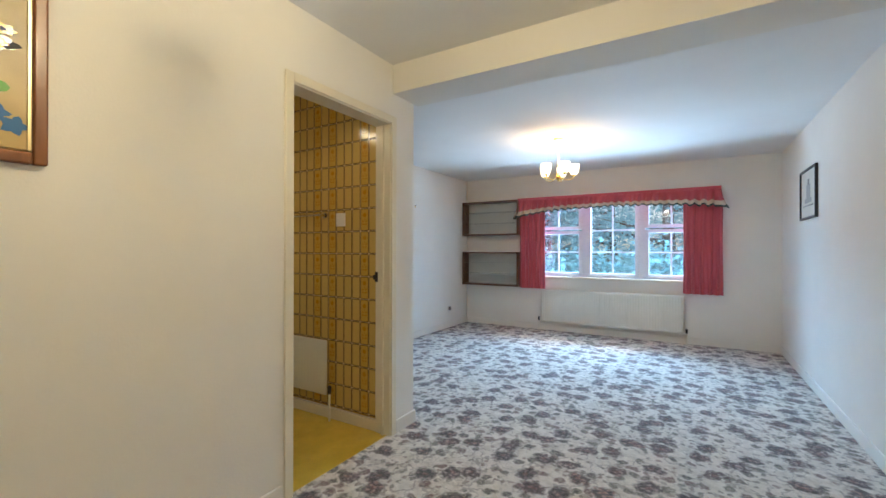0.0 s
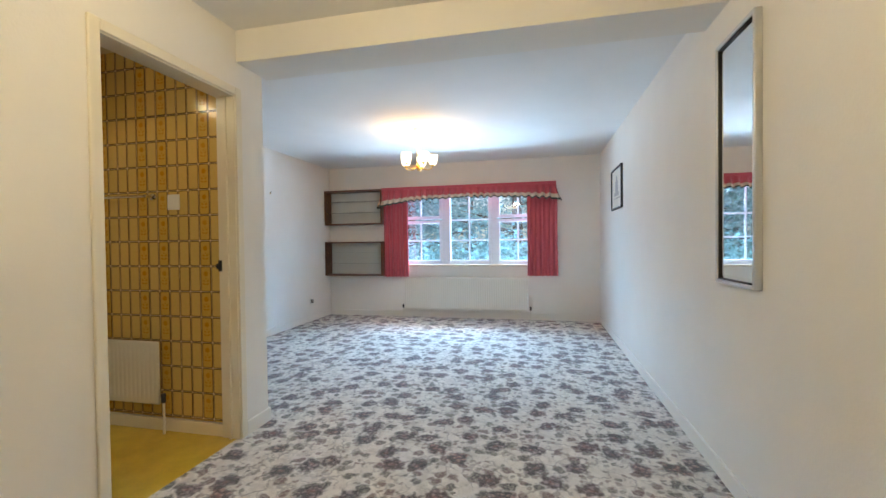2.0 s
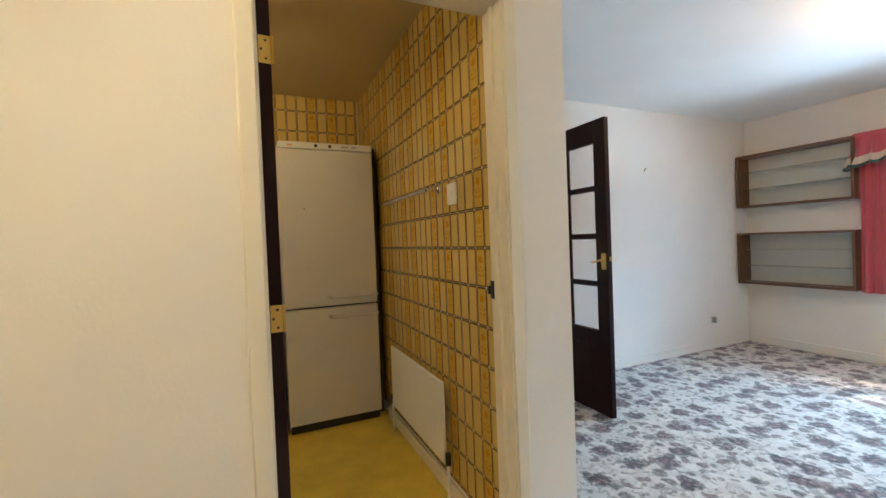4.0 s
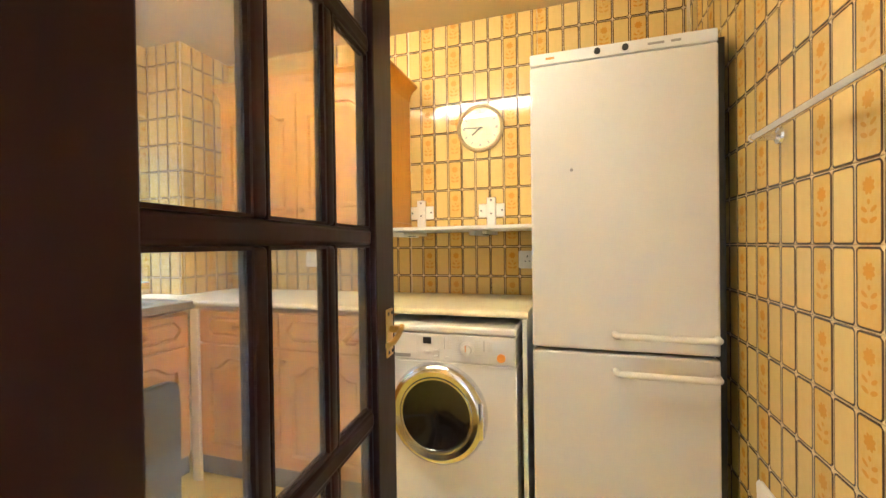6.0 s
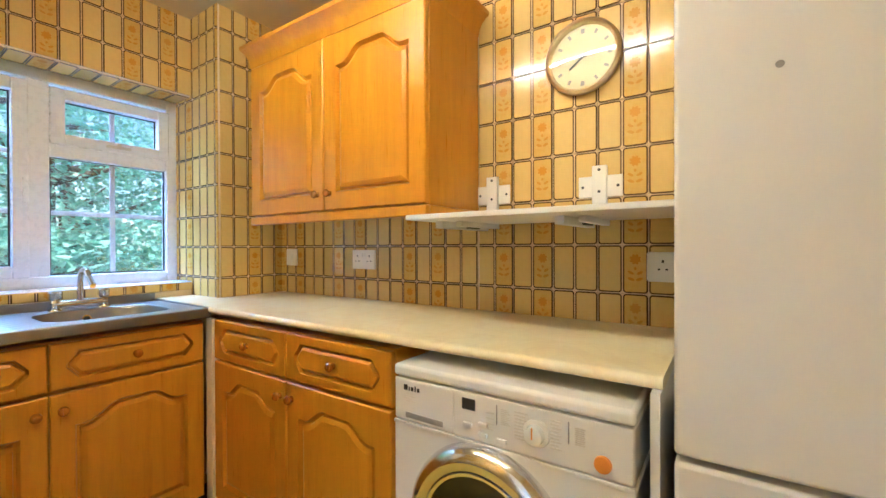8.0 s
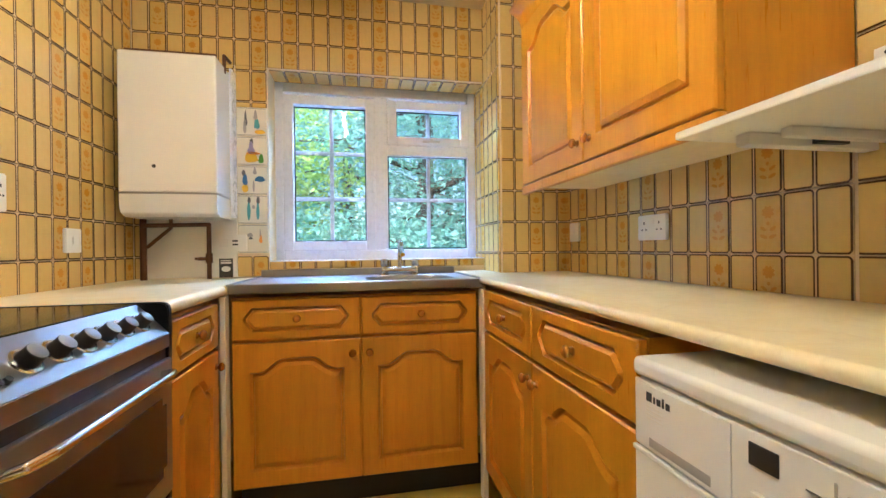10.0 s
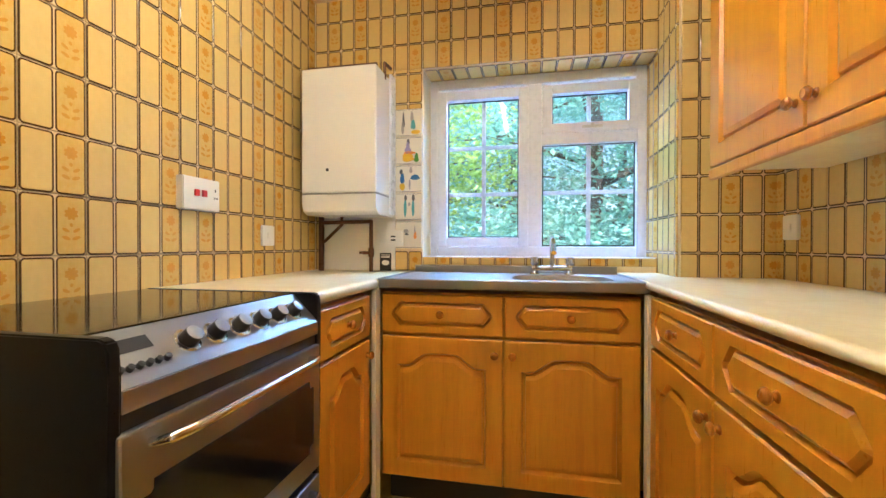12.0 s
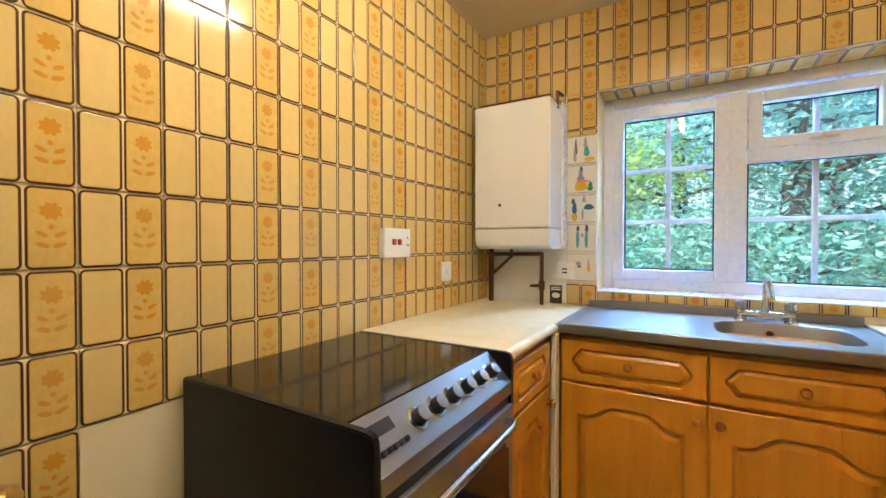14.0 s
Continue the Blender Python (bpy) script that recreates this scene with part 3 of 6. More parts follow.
# ---- glazed door ----
def glazed_door(width, cols, height, label, rows_z, stile=0.10, muntin=0.035, lock=0.10, k=1.0):
    """A dark door, hinge edge at x 0, leaf towards -x, faces at y +-0.018; rows_z: bottoms and tops of the panes."""
    d = thing("glazed_door", (0, 0, 0), label, "door")
    T = 0.018
    part("stile", boxes((0, -stile, -T, T, 0.01, height), bevel=0.003), MAHOG, d)
    part("stile", boxes((-width + lock, -width, -T, T, 0.01, height), bevel=0.003), MAHOG, d)
    part("top_rail", boxes((-stile, -width + lock, -T, T, rows_z[-1][1], height), bevel=0.003), MAHOG, d)
    part("bottom_rail", boxes((-stile, -width + lock, -T, T, 0.01, rows_z[0][0]), bevel=0.003), MAHOG, d)
    part("kick_panel", boxes((-stile - 0.06, -width + lock + 0.06, -T - 0.004, T + 0.004, 0.10, rows_z[0][0] - 0.10), bevel=0.008), MAHOG, d)
    for (a0, a1), (b0, b1) in zip(rows_z, rows_z[1:]):
        part("glazing_bar", boxes((-stile, -width + lock, -T * 0.62, T * 0.62, a1, b0), bevel=0.006, seg=3), MAHOG, d)
    pw = (width - stile - lock - (cols - 1) * muntin) / cols
    for c in range(cols):
        x0 = -stile - c * (pw + muntin)
        for z0, z1 in rows_z:
            g = part("pane", boxes((x0 + 0.004, x0 - pw - 0.004, -0.002, 0.002, z0 - 0.004, z1 + 0.004)), GLASS_OLD, d)
            g.visible_shadow = False
            # glazing beads
            bm = bmesh.new()
            for s in (-1, 1):
                y0, y1 = s * 0.003, s * T * 0.45
                box(bm, x0, x0 - 0.004, y0, y1, z0, z1), box(bm, x0 - pw, x0 - pw + 0.004, y0, y1, z0, z1)
                box(bm, x0, x0 - pw, y0, y1, z0, z0 + 0.004), box(bm, x0, x0 - pw, y0, y1, z1 - 0.004, z1)
            part("bead", bm, MAHOG, d)
        if c < cols - 1:
            for z0, z1 in rows_z:
                part("glazing_bar", boxes((x0 - pw, x0 - pw - muntin, -T * 0.5, T * 0.5, z0, z1), bevel=0.006, seg=3), MAHOG, d)
    hx, hz = -width + 0.034, 1.028
    for s in (1, -1):
        plate = part("handle_plate", boxes((hx - 0.020 * k, hx + 0.020 * k, s * T, s * (T + 0.003), hz - 0.052 * k, hz + 0.052 * k), bevel=0.0012), BRASS, d, "brass lever handle plate")
        bm = rod(bmesh.new(), (hx, s * (T + 0.002), hz + 0.006), (hx, s * (T + 0.024), hz + 0.006), 0.008 * k)
        reach = [(-0.012, 0.021, 0.012), (0.010, 0.025, 0.009), (0.038, 0.026, 0.001), (0.062, 0.025, -0.006), (0.086, 0.022, -0.008)]
        pipe(bm, [(hx + u * k, s * (T + w), hz + v * k) for u, w, v in reach], 0.0062 * k)
        part("lever", bm, BRASS, plate, "brass lever")
        for dz in (-0.042 * k, 0.042 * k):
            for dx in (-0.011 * k, 0.011 * k):
                part("screw", lathe(bmesh.new(), (hx + dx, s * (T + 0.003), hz + dz), (0, s, 0), [(0.0, 0.0035), (0.0012, 0.0028), (0.0012, 0.0)], 8), BLACKP, plate)
    part("latch", boxes((-width - 0.012, -width, -0.006, 0.006, hz + 0.005, hz + 0.03), bevel=0.002), BRASS, d)
    for z in (0.25, 1.0, 1.75):
        hinge = part("hinge", boxes((0.0, 0.002, -T + 0.003, T - 0.001, z - 0.038, z + 0.038)), BRASS, d, "brass butt hinge")
        part("knuckle", rod(bmesh.new(), (0.003, T + 0.002, z - 0.038), (0.003, T + 0.002, z + 0.038), 0.0045, seg=10), BRASS, hinge)
        for dz in (-0.025, 0.0, 0.025):
            part("screw", lathe(bmesh.new(), (0.002, -0.002 + (0.006 if dz else -0.006), z + dz), (1, 0, 0), [(0.0, 0.004), (0.001, 0.003), (0.001, 0.0)], 8), BLACKP, hinge)
    return d


ROWS = [(0.565, 0.862), (0.89, 1.178), (1.208, 1.495), (1.525, 1.81)]
ROWS_K = [(0.62, 0.885), (0.912, 1.181), (1.207, 1.49), (1.516, 1.80)]
kitchen_door = glazed_door(0.68, 3, 1.975, "dark mahogany glazed kitchen door standing open, brass handle", ROWS_K, 0.175, 0.022, 0.090, 0.8)
kitchen_door.matrix_basis = pose(-0.06, -0.732, 0, 0, 0, 6.5)
lounge_door = glazed_door(0.74, 2, 1.955, "dark mahogany glazed lounge door standing open, brass handle", ROWS, 0.10, 0.032)
lounge_door.matrix_basis = pose(XL + 0.012, 1.29, 0, 0, 0, 180)


# ---- lounge: window, curtains, radiator ----
def lounge_window():
    w = thing("window_1", (0.68, 4.12, WZ0), "white three-light window with glazing bars", "window", kind="structure")
    y0, y1 = 4.12, 4.19
    part("window_frame", boxes((WX0, WX0 + 0.06, y0, y1, WZ0, WZ1), (WX1 - 0.06, WX1, y0, y1, WZ0, WZ1), (WX0 + 0.06, WX1 - 0.06, y0, y1, WZ0, WZ0 + 0.06), (WX0 + 0.06, WX1 - 0.06, y0, y1, WZ1 - 0.06, WZ1),
                                (0.29, 0.37, y0, y1, WZ0 + 0.06, WZ1 - 0.06), (1.04, 1.12, y0, y1, WZ0 + 0.06, WZ1 - 0.06), bevel=0.004), UPVC, w)

    def light(x0, x1, z0, z1, bars_x, bars_z):
        s = 0.045
        sash = part("sash", boxes((x0, x0 + s, y0 - 0.012, y1 - 0.01, z0, z1), (x1 - s, x1, y0 - 0.012, y1 - 0.01, z0, z1), (x0 + s, x1 - s, y0 - 0.012, y1 - 0.01, z0, z0 + s), (x0 + s, x1 - s, y0 - 0.012, y1 - 0.01, z1 - s, z1), bevel=0.004), UPVC, w)
        g = part("pane", boxes((x0 + s - 0.004, x1 - s + 0.004, 4.150, 4.156, z0 + s - 0.004, z1 - s + 0.004)), GLASS_WIN, sash)
        g.visible_shadow = False
        for x in bars_x:
            part("glazing_bar", boxes((x - 0.011, x + 0.011, 4.136, 4.149, z0 + s, z1 - s), bevel=0.003), UPVC, sash)
        for z in bars_z:
            part("glazing_bar", boxes((x0 + s, x1 - s, 4.137, 4.148, z - 0.011, z + 0.011), bevel=0.003), UPVC, sash)

    light(WX0 + 0.06, 0.29, WZ0 + 0.06 - 0.04, 1.475, (-0.055,), (1.165,))
    light(WX0 + 0.06, 0.29, 1.495, WZ1 - 0.03, (-0.055,), ())
    light(0.37, 1.04, WZ0 + 0.06 - 0.04, WZ1 - 0.03, (0.705,), (1.165, 1.475))
    light(1.12, WX1 - 0.06, WZ0 + 0.06 - 0.04, 1.475, (1.43,), (1.165,))
    light(1.12, WX1 - 0.06, 1.495, WZ1 - 0.03, (1.43,), ())
    part("window_sill", boxes((WX0 + 0.001, WX1 - 0.001, YW - 0.03, 4.12, WZ0 - 0.022, WZ0 + 0.004), bevel=0.006, seg=3), GLOSS, w, "cream painted window board")


lounge_window()


def pleated(x0, x1, ztop, zbot, yc, folds, amp, seed):
    """A gathered cloth sheet with thickness, hanging in soft folds."""
    rnd = random.Random(seed)
    phase = [rnd.uniform(-0.5, 0.5) for _ in range(folds + 2)]
    nu, nv = folds * 10, 14
    bm = bmesh.new()
    sides = []
    for side in (0, 1):
        rows = []
        for j in range(nv + 1):
            v = j / nv
            row = []
            for i in range(nu + 1):
                u = i / nu
                k = u * folds
                a = amp * (0.45 + 0.55 * v) * (0.8 + 0.4 * phase[int(k)])
                y = yc + a * math.sin(2 * math.pi * k + 0.6 * phase[int(k)] * v) + side * 0.003
                x = x0 + (x1 - x0) * u + 0.006 * math.sin(4.1 * k + 3 * v)
                z = ztop + (zbot - ztop) * v + (0.004 * math.sin(5 * k) if j == nv else 0)
                row.append(bm.verts.new((x, y, z)))
            rows.append(row)
        sides.append(rows)
        for j in range(nv):
            for i in range(nu):
                bm.faces.new((rows[j][i], rows[j][i + 1], rows[j + 1][i + 1], rows[j + 1][i]))
    A, B = sides
    for j in range(nv):
        bm.faces.new((A[j][0], A[j + 1][0], B[j + 1][0], B[j][0])), bm.faces.new((A[j][nu], B[j][nu], B[j + 1][nu], A[j + 1][nu]))
    for i in range(nu):
        bm.faces.new((A[nv][i], A[nv][i + 1], B[nv][i + 1], B[nv][i])), bm.faces.new((A[0][i], B[0][i], B[0][i + 1], A[0][i + 1]))
    return bm


for i, (a, b, z) in enumerate(((-0.59, -0.195, 0.622), (1.565, 1.988, 0.648))):
    c = tagged(part("curtain", pleated(a, b, 1.86, z, 3.93, 7, 0.022, 5 + i), CURTAIN), "rose red gathered curtain hanging beside the window", "curtain", "lounge curtains")


def valance():
    x0, x1, ztop = -0.60, 1.965, 1.962
    d = thing("pelmet", (0.68, 3.9, 1.9), "rose red frilled pelmet with cream and green trim", "pelmet")
    part("pelmet_board", boxes((x0 + 0.01, x1 - 0.01, 3.87, YW, 1.93, 1.95), bevel=0.002), CURTAIN, d)

    def low(u):
        return 1.705 + 0.075 * math.sin(math.pi * min(1, max(0, u))) ** 0.6 - 0.035 * (1 - u) ** 6

    def strip(f0, f1, off, thick=0.004):
        """The cloth between two shares of its drop."""
        bm = bmesh.new()
        nu, nv, folds = 420, 6, 27
        grid = []
        for side in (0, 1):
            rows = []
            for j in range(nv + 1):
                f = f0 + (f1 - f0) * j / nv
                row = []
                for i in range(nu + 1):
                    s = -0.06 + 1.12 * i / nu
                    u = min(1, max(0, s))
                    ret = max(0, -s, s - 1) * 2.4
                    flare = 0.045 * f * f
                    k = s * folds
                    swing = (0.007 + 0.030 * f) * math.sin(2 * math.pi * k + 1.7 * math.sin(k * 0.7)) * min(1, f * 2.2)
                    x = x0 + (x1 - x0) * u + (flare * (1.6 if s > 0.97 else 1) * (1 if s > 0.5 else -1) if not 0.02 < s < 0.98 else 0) + 0.004 * math.sin(k * 9) * f
                    y = 3.862 - flare + swing + ret - off + side * thick
                    z = ztop + (low(u) - ztop) * f + 0.013 * f * math.sin(2 * math.pi * k + 0.8)
                    row.append(bm.verts.new((x, min(y, YW - 0.002), z)))
                rows.append(row)
            grid.append(rows)
            for j in range(nv):
                for i in range(nu):
                    bm.faces.new((rows[j][i], rows[j][i + 1], rows[j + 1][i + 1], rows[j + 1][i]))
        A, B = grid
        for i in range(nu):
            bm.faces.new((A[nv][i], A[nv][i + 1], B[nv][i + 1], B[nv][i])), bm.faces.new((A[0][i], B[0][i], B[0][i + 1], A[0][i + 1]))
        return bm

    part("frill", strip(0.0, 0.70, 0.0), CURTAIN, d)
    part("cream_band", strip(0.68, 0.90, 0.004), TRIM_CREAM, d, "cream cloth band")
    part("green_edge", strip(0.88, 1.0, 0.0015), TRIM_GREEN, d, "dark green edging")
    part("heading", boxes((x0, x1, 3.852, 3.862, 1.935, 1.97), bevel=0.003), CURTAIN, d)


valance()


def flutes(bm, a0, a1, z0, z1, wdepth, place, pitch=0.033, grooves=True):
    """A pressed radiator panel: swelling flutes along it, rounded top and bottom."""
    n = max(2, round((a1 - a0) / pitch))
    prof = []
    for i in range(n * 6 + 1):
        u = i / (n * 6)
        ph = (u * n) % 1.0
        bulge = 0.0 if ph < 0.12 or ph > 0.88 else 1.0
        soft = min(1.0, max(0.0, min((ph - 0.06) / 0.14, (0.94 - ph) / 0.14)))
        prof.append((a0 + (a1 - a0) * u, soft if grooves else bulge))
    zs = [(z0, 0.0), (z0 + 0.008, 0.6), (z0 + 0.03, 0.7), (z0 + 0.055, 1.0), (z1 - 0.055, 1.0), (z1 - 0.03, 0.7), (z1 - 0.008, 0.6), (z1, 0.0)]
    rows = []
    for z, k in zs:
        rows.append([bm.verts.new(place(a, z, wdepth * (0.45 * min(1, k / 0.6) + (0.55 * s if k == 1.0 else 0.25 * (k > 0))))) for a, s in prof])
    for A, B in zip(rows, rows[1:]):
        for i in range(len(A) - 1):
            bm.faces.new((A[i], A[i + 1], B[i + 1], B[i]))
    return bm


def radiator(label, a0, a1, z0, z1, place, swell):
    """place(a, z, w): along the wall, up, out from the wall."""
    c = place((a0 + a1) / 2, 0, 0.05)
    r = thing("radiator", (c[0], c[1], z0), label, "radiator")
    part("front_panel", flutes(bmesh.new(), a0, a1, z0, z1, swell, lambda a, z, w: place(a, z, 0.068 + w)), RADI, r)
    bm = bmesh.new()
    prism(bm, ([(a0, z0 + 0.004), (a1, z0 + 0.004), (a1, z1 - 0.004), (a0, z1 - 0.004)], 0.058, 0.0725), lambda u, v, w: place(u, v, w))
    part("rear_shell", bm, RADI, r)
    for a in (a0 + 0.12, a1 - 0.12):
        bm = bmesh.new()
        prism(bm, ([(a - 0.02, z0 + 0.06), (a + 0.02, z0 + 0.06), (a + 0.02, z1 - 0.06), (a - 0.02, z1 - 0.06)], 0.0, 0.06), lambda u, v, w: place(u, v, w))
        part("bracket", bm, RADI, r)
    for a, s in ((a0, -1), (a1, 1)):
        bm = bmesh.new()
        pipe(bm, [place(a, z0 + 0.035, 0.066), place(a + s * 0.03, z0 + 0.035, 0.066), place(a + s * 0.03, 0.0, 0.066)], 0.0075)
        part("tail_pipe", bm, RADI, r)
        bm = bmesh.new()
        lathe(bm, place(a + s * 0.03, z0 + 0.015, 0.066), (0, 0, 1), [(0.0, 0.0), (0.0, 0.013), (0.05, 0.014), (0.055, 0.010), (0.055, 0.0)], 12)
        part("valve", bm, BLACKP, r, "dark valve cap")
    return r


radiator("long cream fluted panel radiator under the lounge window", -0.275, 1.575, 0.13, 0.618, lambda a, z, w: (a, YW - w, z), 0.008)
radiator("small cream panel radiator on the tiled kitchen wall", -1.315, -0.535, 0.175, 0.56, lambda a, z, w: (a, KY0 - w * 0.72, z), 0.014)


# ---- lounge: shelves ----
def shelf_unit(z0, z1):
    x0, x1, y0, y1, t = -1.538, -0.59, 3.845, YW, 0.022
    s = thing("wall_shelf", ((x0 + x1) / 2, y1, z0), "walnut box shelf unit with glass shelves, empty", "shelf", "lounge wall shelves")
    part("side", boxes((x0, x0 + t, y0, y1, z0, z1), bevel=0.0015), TEAK, s)
    part("side", boxes((x1 - t, x1, y0, y1, z0, z1), bevel=0.0015), TEAK, s)
    part("top", boxes((x0 + t, x1 - t, y0, y1, z1 - t, z1), bevel=0.0015), TEAK, s)
    part("bottom", boxes((x0 + t, x1 - t, y0, y1, z0, z0 + t), bevel=0.0015), TEAK, s)
    part("back", boxes((x0 + t, x1 - t, y1 - 0.008, y1 - 0.002, z0 + t, z1 - t)), SHELFBACK, s, "pale back panel")
    for k in (0.35, 0.67):
        z = z0 + (z1 - z0) * k
        g = part("glass_shelf", boxes((x0 + t + 0.001, x1 - t - 0.001, y0 + 0.025, y1 - 0.012, z, z + 0.005)), GLASS, s, "clear glass shelf")
        for x in (x0 + t, x1 - t - 0.006):
            for y in (y0 + 0.05, y1 - 0.04):
                part("peg", boxes((x, x + 0.006, y, y + 0.008, z - 0.006, z)), BRASS, s)


shelf_unit(1.425, 1.958)
shelf_unit(0.638, 1.163)


# ---- chandeliers ----
def chandelier(cx, cy, ceil, body_z, label):
    c = thing("ceiling_lamp", (cx, cy, ceil), label, "lamp", "matching ceiling lamps")
    bm = lathe(bmesh.new(), (cx, cy, ceil - 0.03), (0, 0, 1), [(0.0, 0.0), (0.0, 0.02), (0.012, 0.045), (0.03, 0.05)], 24)
    part("ceiling_rose", bm, WHITE, c)
    part("stem", rod(bmesh.new(), (cx, cy, body_z), (cx, cy, ceil - 0.02), 0.004), WHITE, c)
    bm = lathe(bmesh.new(), (cx, cy, body_z - 0.05), (0, 0, 1), [(0.0, 0.0), (0.006, 0.010), (0.02, 0.014), (0.03, 0.026), (0.05, 0.030), (0.065, 0.018), (0.085, 0.009), (0.1, 0.006)], 20)
    part("hub", bm, BRASS, c)
    for k in range(5):
        a = 2 * math.pi * k / 5 + 0.35
        dx, dy = math.cos(a), math.sin(a)
        pts = [(cx + dx * r, cy + dy * r, body_z + h) for r, h in ((0.02, -0.01), (0.06, -0.032), (0.10, -0.038), (0.14, -0.022), (0.155, 0.006))]
        arm = part("arm", pipe(bmesh.new(), pts, 0.005, 8), BRASS, c)
        p = (cx + dx * 0.155, cy + dy * 0.155, body_z)
        part("cup", lathe(bmesh.new(), p, (0, 0, 1), [(0.0, 0.0), (0.0, 0.012), (0.012, 0.024), (0.016, 0.022)], 16), BRASS, arm)
        part("shade", lathe(bmesh.new(), (p[0], p[1], p[2] + 0.012), (0, 0, 1), [(0.0, 0.018), (0.012, 0.034), (0.04, 0.046), (0.075, 0.049), (0.105, 0.054), (0.106, 0.051), (0.075, 0.046), (0.04, 0.043), (0.012, 0.030)], 20), SHADE, arm, "lit frosted glass shade")


chandelier(0.49, 2.14, H_LOU, 1.945, "brass five-arm ceiling lamp with lit frosted shades")
chandelier(1.02, -1.47, H_DIN, 2.03, "brass five-arm dining lamp with lit frosted shades")


# ---- pictures and mirror ----
def wall_picture():
    x = XR
    p = thing("wall_picture", (x, 2.73, 1.48), "small print in a thin black frame", "picture")
    y0, y1, z0, z1, f = 2.44, 3.02, 1.475, 1.925, 0.02
    part("picture_frame", boxes((x, x - 0.022, y0, y0 + f, z0, z1), (x, x - 0.022, y1 - f, y1, z0, z1), (x, x - 0.022, y0 + f, y1 - f, z0, z0 + f), (x, x - 0.022, y0 + f, y1 - f, z1 - f, z1), bevel=0.003), BLACKP, p)
    part("print", boxes((x - 0.004, x - 0.010, y0 + f, y1 - f, z0 + f, z1 - f)), PAPER, p, "pale print")
    bm = bmesh.new()
    for a, b, c, d in ((2.62, 2.86, 1.62, 1.66), (2.66, 2.80, 1.66, 1.78), (2.70, 2.76, 1.78, 1.83), (2.56, 2.92, 1.59, 1.60)):
        box(bm, x - 0.010, x - 0.0115, a, b, c, d)
    part("ink_drawing", bm, GREYP, p)


wall_picture()


def wall_mirror():
    x, y0, y1, z0, z1, f = XR, -0.248, 0.118, 0.936, 2.032, 0.018
    p = thing("wall_mirror", (x, (y0 + y1) / 2, z0), "tall narrow mirror in a silver frame", "mirror")
    part("mirror_frame", boxes((x, x - 0.03, y0, y0 + f, z0, z1), (x, x - 0.03, y1 - f, y1, z0, z1), (x, x - 0.03, y0 + f, y1 - f, z0, z0 + f), (x, x - 0.03, y0 + f, y1 - f, z1 - f, z1), bevel=0.005, seg=3), ALU, p)
    part("dark_bead", boxes((x - 0.012, x - 0.022, y0 + f, y0 + f + 0.004, z0 + f, z1 - f), (x - 0.012, x - 0.022, y1 - f - 0.004, y1 - f, z0 + f, z1 - f), (x - 0.012, x - 0.022, y0 + f + 0.004, y1 - f - 0.004, z0 + f, z0 + f + 0.004), (x - 0.012, x - 0.022, y0 + f + 0.004, y1 - f - 0.004, z1 - f - 0.004, z1 - f)), BLACKP, p)
    bm = bmesh.new()
    a0, a1, b0, b1, s = y0 + f, y1 - f, z0 + f, z1 - f, 0.024
    o = [bm.verts.new((x - 0.012, a, b)) for a, b in ((a0, b0), (a1, b0), (a1, b1), (a0, b1))]
    i = [bm.verts.new((x - 0.0145, a, b)) for a, b in ((a0 + s, b0 + s), (a1 - s, b0 + s), (a1 - s, b1 - s), (a0 + s, b1 - s))]
    bm.faces.new(i)
    for k in range(4):
        bm.faces.new((o[k], o[(k + 1) % 4], i[(k + 1) % 4], i[k]))
    part("mirror_glass", bm, MIRROR, p, "bevelled mirror glass", False)
    part("backing", boxes((x, x - 0.010, a0, a1, b0, b1)), BLACKP, p)


wall_mirror()


